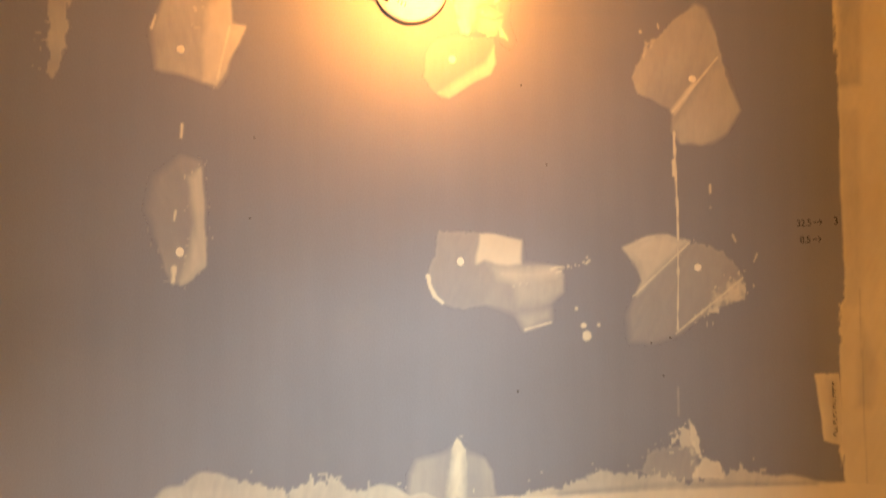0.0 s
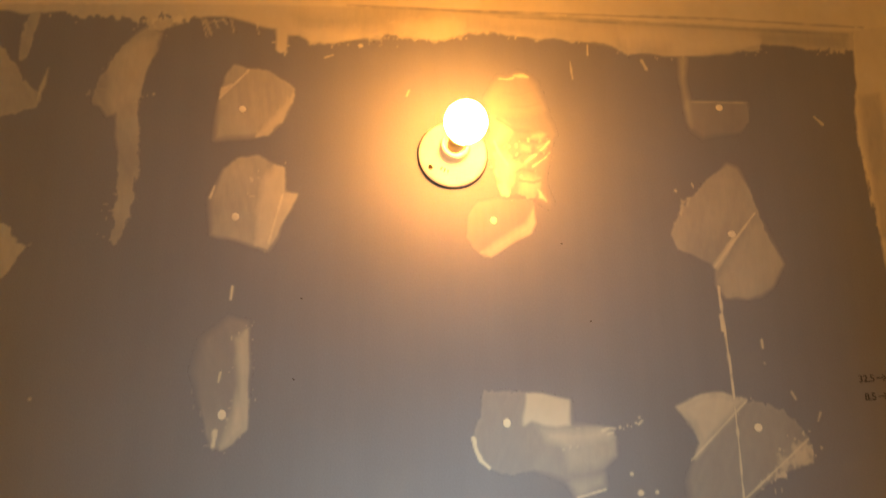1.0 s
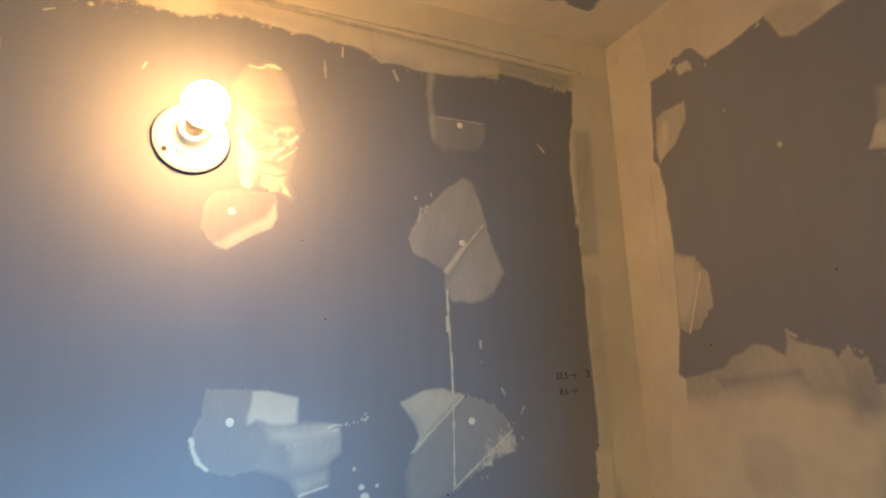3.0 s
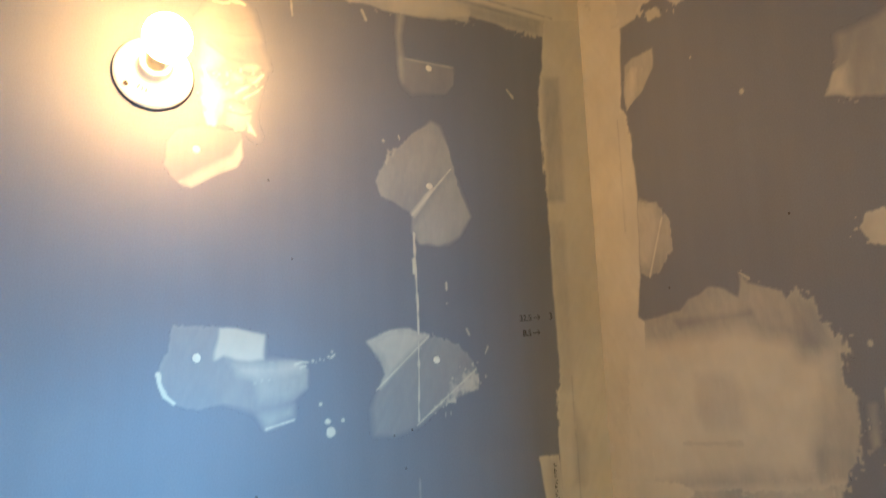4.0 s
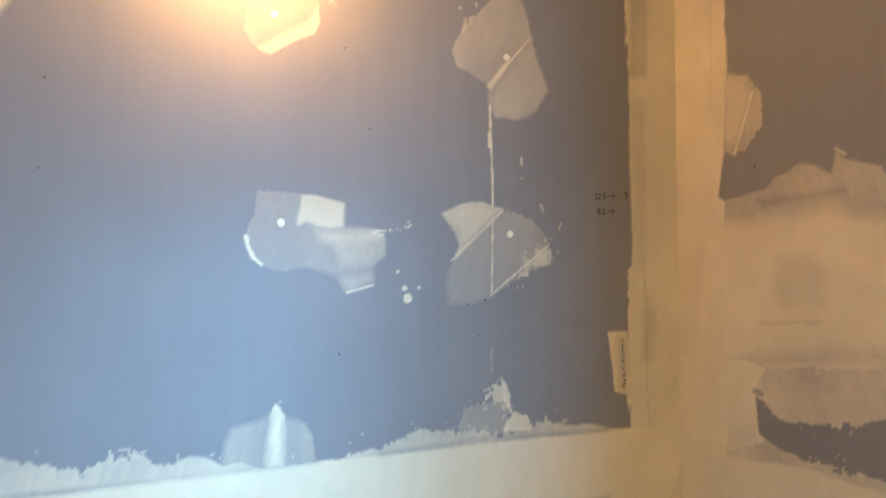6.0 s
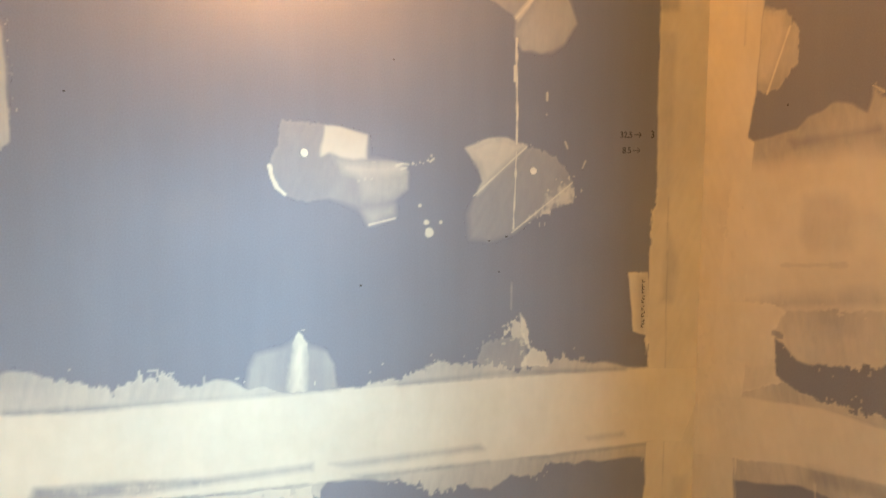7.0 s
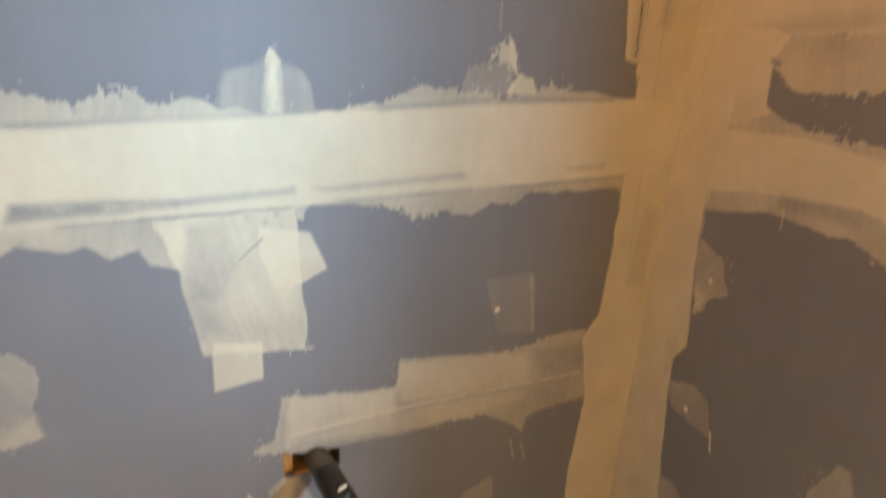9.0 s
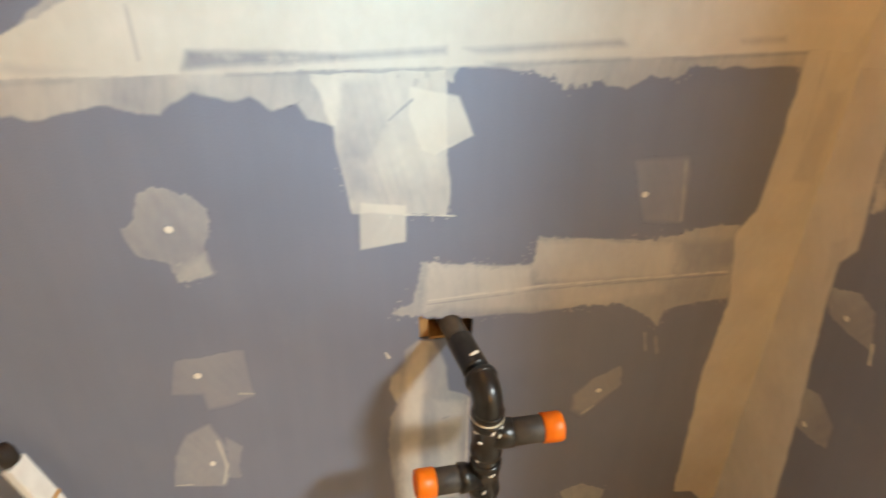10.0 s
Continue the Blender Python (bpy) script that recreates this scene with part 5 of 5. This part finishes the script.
def slot_mark(m, a):
    c = m @ Matrix.Translation((0.033 * math.cos(a), 0.033 * math.sin(a), 0.0222)) @ pose(0, 0, 0, 0, 0, math.degrees(a)) @ pose(0, 0, 0, 0, 15, 0)
    bm = boxed(-0.007, 0.007, -0.0006, 0.0006, -0.001, 0.0008)
    bm.transform(c)
    return bm


lamp()


# ---- black drain pipe ----
def drain():
    base = Vector((PX, PY, FLOOR))
    thing = tagged(new("drain_pipe"), "black plastic drain pipe with orange capped branches beside the wall", "pipe")
    thing.location = base
    inv = Matrix.Translation(base).inverted()

    def add(name, bm, mat, parent=thing, label="", smooth=True):
        bm.transform(inv)
        return part(name, bm, mat, parent, label, smooth)

    start, turn = Vector((SX, 0.09, SZ)), Vector((PX, PY, EZ))
    stub_end = start.lerp(turn, 0.80)
    add("wall_stub", tube([start, start.lerp(turn, 0.58)], 0.0225), DUSTY_PIPE, label="dusty black pipe stub leaving the wall")
    add("sleeve", tube([start.lerp(turn, 0.50), start.lerp(turn, 0.505), start.lerp(turn, 0.51), stub_end.lerp(start, 0.02), stub_end],
                       lambda k: 0.0255 if 0.1 < k < 0.95 else 0.0245), PIPE)
    # the bend from the stub into the upright
    d = (turn - start).normalized()
    a, c = turn - d * 0.038, turn + Vector((0, 0, -0.044))
    bend = [(1 - k) ** 2 * a + 2 * k * (1 - k) * turn + k * k * c for k in (i / 12 for i in range(13))]
    elbow = add("elbow", tube(bend, lambda k: 0.0292 if k < 0.12 or k > 0.9 else 0.0268), PIPE, label="black plastic elbow")
    add("collar", lathe([(0.0285, 0), (0.0305, 0.001), (0.0305, 0.011), (0.0285, 0.013)], along(a - d * 0.004, a + d), 32), PIPE, elbow)
    add("collar", lathe([(0.0285, 0), (0.0303, 0.001), (0.0303, 0.012), (0.0285, 0.013)], along(c + Vector((0, 0, 0.004)), c - Vector((0, 0, 1))), 32), PIPE, elbow)
    add("glue_ring", lathe([(0.0290, 0), (0.0306, 0.001), (0.0306, 0.0028), (0.0290, 0.0038)], along(c - Vector((0, 0, 0.010)), c - Vector((0, 0, 1))), 32),
        GLUE, label="ring of dried yellow glue")
    # upright with two branches
    top = c.z - 0.011
    add("upright", lathe([(0.0242, 0), (0.0242, top - FLOOR)], along((PX, PY, FLOOR), (PX, PY, 1)), 32), PIPE)
    for name, z, way, reach, capped in (("right", T1Z, 1, R1, True), ("left", T2Z, -1, R2, True)):
        tee = add("tee", lathe([(0.0272, -0.046), (0.0300, -0.045), (0.0300, -0.031), (0.0276, -0.028), (0.0276, 0.028), (0.0300, 0.031),
                                (0.0300, 0.045), (0.0272, 0.046)], Matrix.Translation((PX, PY, z)), 36), PIPE, label="black plastic tee fitting")
        lean = Vector((way, -0.04 if way > 0 else -0.02, 0.0 if way > 0 else 0.06)).normalized()
        o = Vector((PX, PY, z))
        rim = [(0.0262, 0.0), (0.0282, 0.028), (0.0284, 0.046), (0.0262, 0.048)] if way > 0 else [(0.0262, 0.0), (0.0268, 0.034), (0.0294, 0.037), (0.0294, 0.052), (0.0270, 0.053)]
        add("branch_socket", lathe(rim, along(o, o + lean), 32), PIPE, tee)
        add("branch_pipe", lathe([(0.0256, 0.03), (0.0256, reach - 0.006)], along(o, o + lean), 32), DUSTY_PIPE, tee)
        add("end_cap", lathe([(0.0262, reach - 0.038), (0.0284, reach - 0.037), (0.0284, reach - 0.005), (0.0262, reach), (0.0215, reach), (0.0205, reach - 0.003), (0, reach - 0.003)],
                             along(o, o + lean), 36), ORANGE, tee, "bright orange plastic end cap")
    rng = random.Random(4)
    for k in range(10):
        z = T2Z - 0.03 + (top - T2Z + 0.03) * rng.random()
        ang = radians(rng.uniform(200, 330))
        r = 0.0302
        p = Vector((PX + r * math.cos(ang), PY + r * math.sin(ang), z))
        mm = Matrix.Translation(p) @ pose(0, 0, 0, 90, 0, math.degrees(ang) + 90) @ pose(0, 0, 0, 0, 0, rng.uniform(-60, 60)) @ Matrix.Diagonal((1.9 * rng.uniform(0.5, 1), 0.6, 1, 1))
        add("filler_drip", lathe([(0.0042, -0.0030), (0.0036, 0.0004), (0.0018, 0.0010), (0, 0.0011)], mm, 10), DAB)
    q = start.lerp(turn, 0.70)
    mm = Matrix.Translation(q + Vector((0.004, -0.010, 0.0262))) @ pose(0, 0, 0, 15, 0, 25) @ Matrix.Diagonal((2.6, 0.8, 1, 1))
    add("filler_drip", lathe([(0.0045, -0.002), (0.0036, 0.0006), (0.0018, 0.0012), (0, 0.0013)], mm, 12), DAB)
    return thing


drain()


# ---- white batten leaning on the wall ----
def batten():
    thing = tagged(new("leaning_batten"), "white painted batten with a black end leaning on the wall", "batten")
    foot, head = Vector((-1.402, -0.085, FLOOR)), Vector((-1.604, -0.036, 0.575))
    thing.location = foot
    m = Matrix.Translation(foot).inverted() @ along(foot, head)
    n = (head - foot).length
    bm = boxed(-0.022, 0.022, -0.011, 0.011, 0.012, n - 0.10, bevel=0.002)
    bm.transform(m)
    part("board", bm, WHITE_PAINT, thing)
    bm = boxed(-0.0225, 0.0225, -0.0115, 0.0115, n - 0.215, n - 0.205)
    bm.transform(m)
    part("seam_strip", bm, STUD_WOOD, thing, "thin reddish strip")
    part("end_knob", lathe([(0.010, n - 0.10), (0.017, n - 0.097), (0.019, n - 0.075), (0.015, n - 0.06), (0, n - 0.058)], m, 24), DARK, thing, "round black end knob", True)


batten()


# ---- pencil figures on the board ----
def note(text, x, z, size, tilt, arrow=True):
    cu = bpy.data.curves.new("pencil_note", "FONT")
    cu.body, cu.size, cu.extrude = text, size, 0.0003
    ob = new("pencil_note", cu)
    dg = bpy.context.evaluated_depsgraph_get()
    me = bpy.data.meshes.new_from_object(ob.evaluated_get(dg))
    bpy.data.objects.remove(ob)
    ob = new("pencil_note", me)
    me.materials.clear()
    me.materials.append(PENCIL)
    ob.matrix_world = pose(x, -0.0006, z, 90, -tilt, 0)
    bm = bmesh.new()
    bm.from_mesh(me)
    end = max(v.co.x for v in bm.verts) + 0.004
    mid = size * 0.33
    if arrow:
        box(bm, end, end + 0.016, mid - 0.0007, mid + 0.0007, 0, 0.0005)
    for s in (-1, 1) if arrow else ():
        made = bmesh.ops.create_cube(bm, size=1.0, matrix=Matrix.Translation((end + 0.0135, mid + s * 0.0024, 0.0003)) @ pose(0, 0, 0, 0, 0, -s * 42) @ Matrix.Diagonal((0.0075, 0.0013, 0.0005, 1)))
    bm.to_mesh(me)
    bm.free()
    return tagged(ob, "faint pencil figures with an arrow on the plasterboard", "pencil note")


note("32.5", -0.199, 1.716, 0.0165, 3)
note("8.5", -0.193, 1.688, 0.0165, 2)
note("3", -0.130, 1.7195, 0.019, 3, False)


# ---- a line of small illegible writing up the filler tab ----
def scribble():
    bm = bmesh.new()
    rng = random.Random(11)
    z = 1.362
    while z < 1.452:
        tall = rng.uniform(0.0025, 0.0055)
        m = Matrix.Translation((-0.1355 + rng.uniform(-0.0012, 0.0012), -0.0016, z)) @ pose(0, 0, 0, 0, rng.uniform(-35, 35), 0)
        bmesh.ops.create_cube(bm, size=1.0, matrix=m @ Matrix.Diagonal((tall, 0.0004, 0.0013, 1)))
        if rng.random() < 0.6:
            m = Matrix.Translation((-0.1355 + rng.choice((-0.003, 0.003)), -0.0016, z + 0.002))
            bmesh.ops.create_cube(bm, size=1.0, matrix=m @ Matrix.Diagonal((0.0013, 0.0004, 0.005, 1)))
        z += rng.uniform(0.0050, 0.0090)
    tagged(finish("pencil_note", bm, PENCIL), "line of small pencil strokes up the filler tab", "pencil note")


scribble()


# ---- small dark marks on the boards ----
def speck(surface, a, b, r):
    m = Matrix.Translation(on_surface(surface, a, b, 0.0002))
    m = m @ (pose(0, 0, 0, 90, 0, 0) if surface == "W" else pose(0, 0, 0, 0, -90, 0)) @ Matrix.Diagonal((1.0, 0.7, 1, 1))
    tagged(finish("nail_mark", lathe([(r, 0), (r * 0.9, 0.0006), (0, 0.0007)], m, 10), DARK), "small dark nail mark on the plasterboard", "mark", "marks on the boards")


for mark in MARKS:
    speck(*mark)


# ---- unseen frame added around the beam-shaping opening in the south wall ----
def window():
    thing = tagged(new("beam_opening"), "unseen white frame added around the beam opening", "window", kind="structure")
    x0, x1, z0, z1 = BEAM_X - BEAM_W / 2, BEAM_X + BEAM_W / 2, BEAM_Z - BEAM_H / 2, BEAM_Z + BEAM_H / 2
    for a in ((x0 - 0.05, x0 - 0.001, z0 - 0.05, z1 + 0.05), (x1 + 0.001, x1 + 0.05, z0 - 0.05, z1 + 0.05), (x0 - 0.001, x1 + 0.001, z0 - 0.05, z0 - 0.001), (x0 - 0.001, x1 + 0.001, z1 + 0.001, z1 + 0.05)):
        part("opening_frame", boxed(a[0], a[1], BACK + 0.002, BACK + 0.02, a[2], a[3], bevel=0.003), WHITE_PAINT, thing)


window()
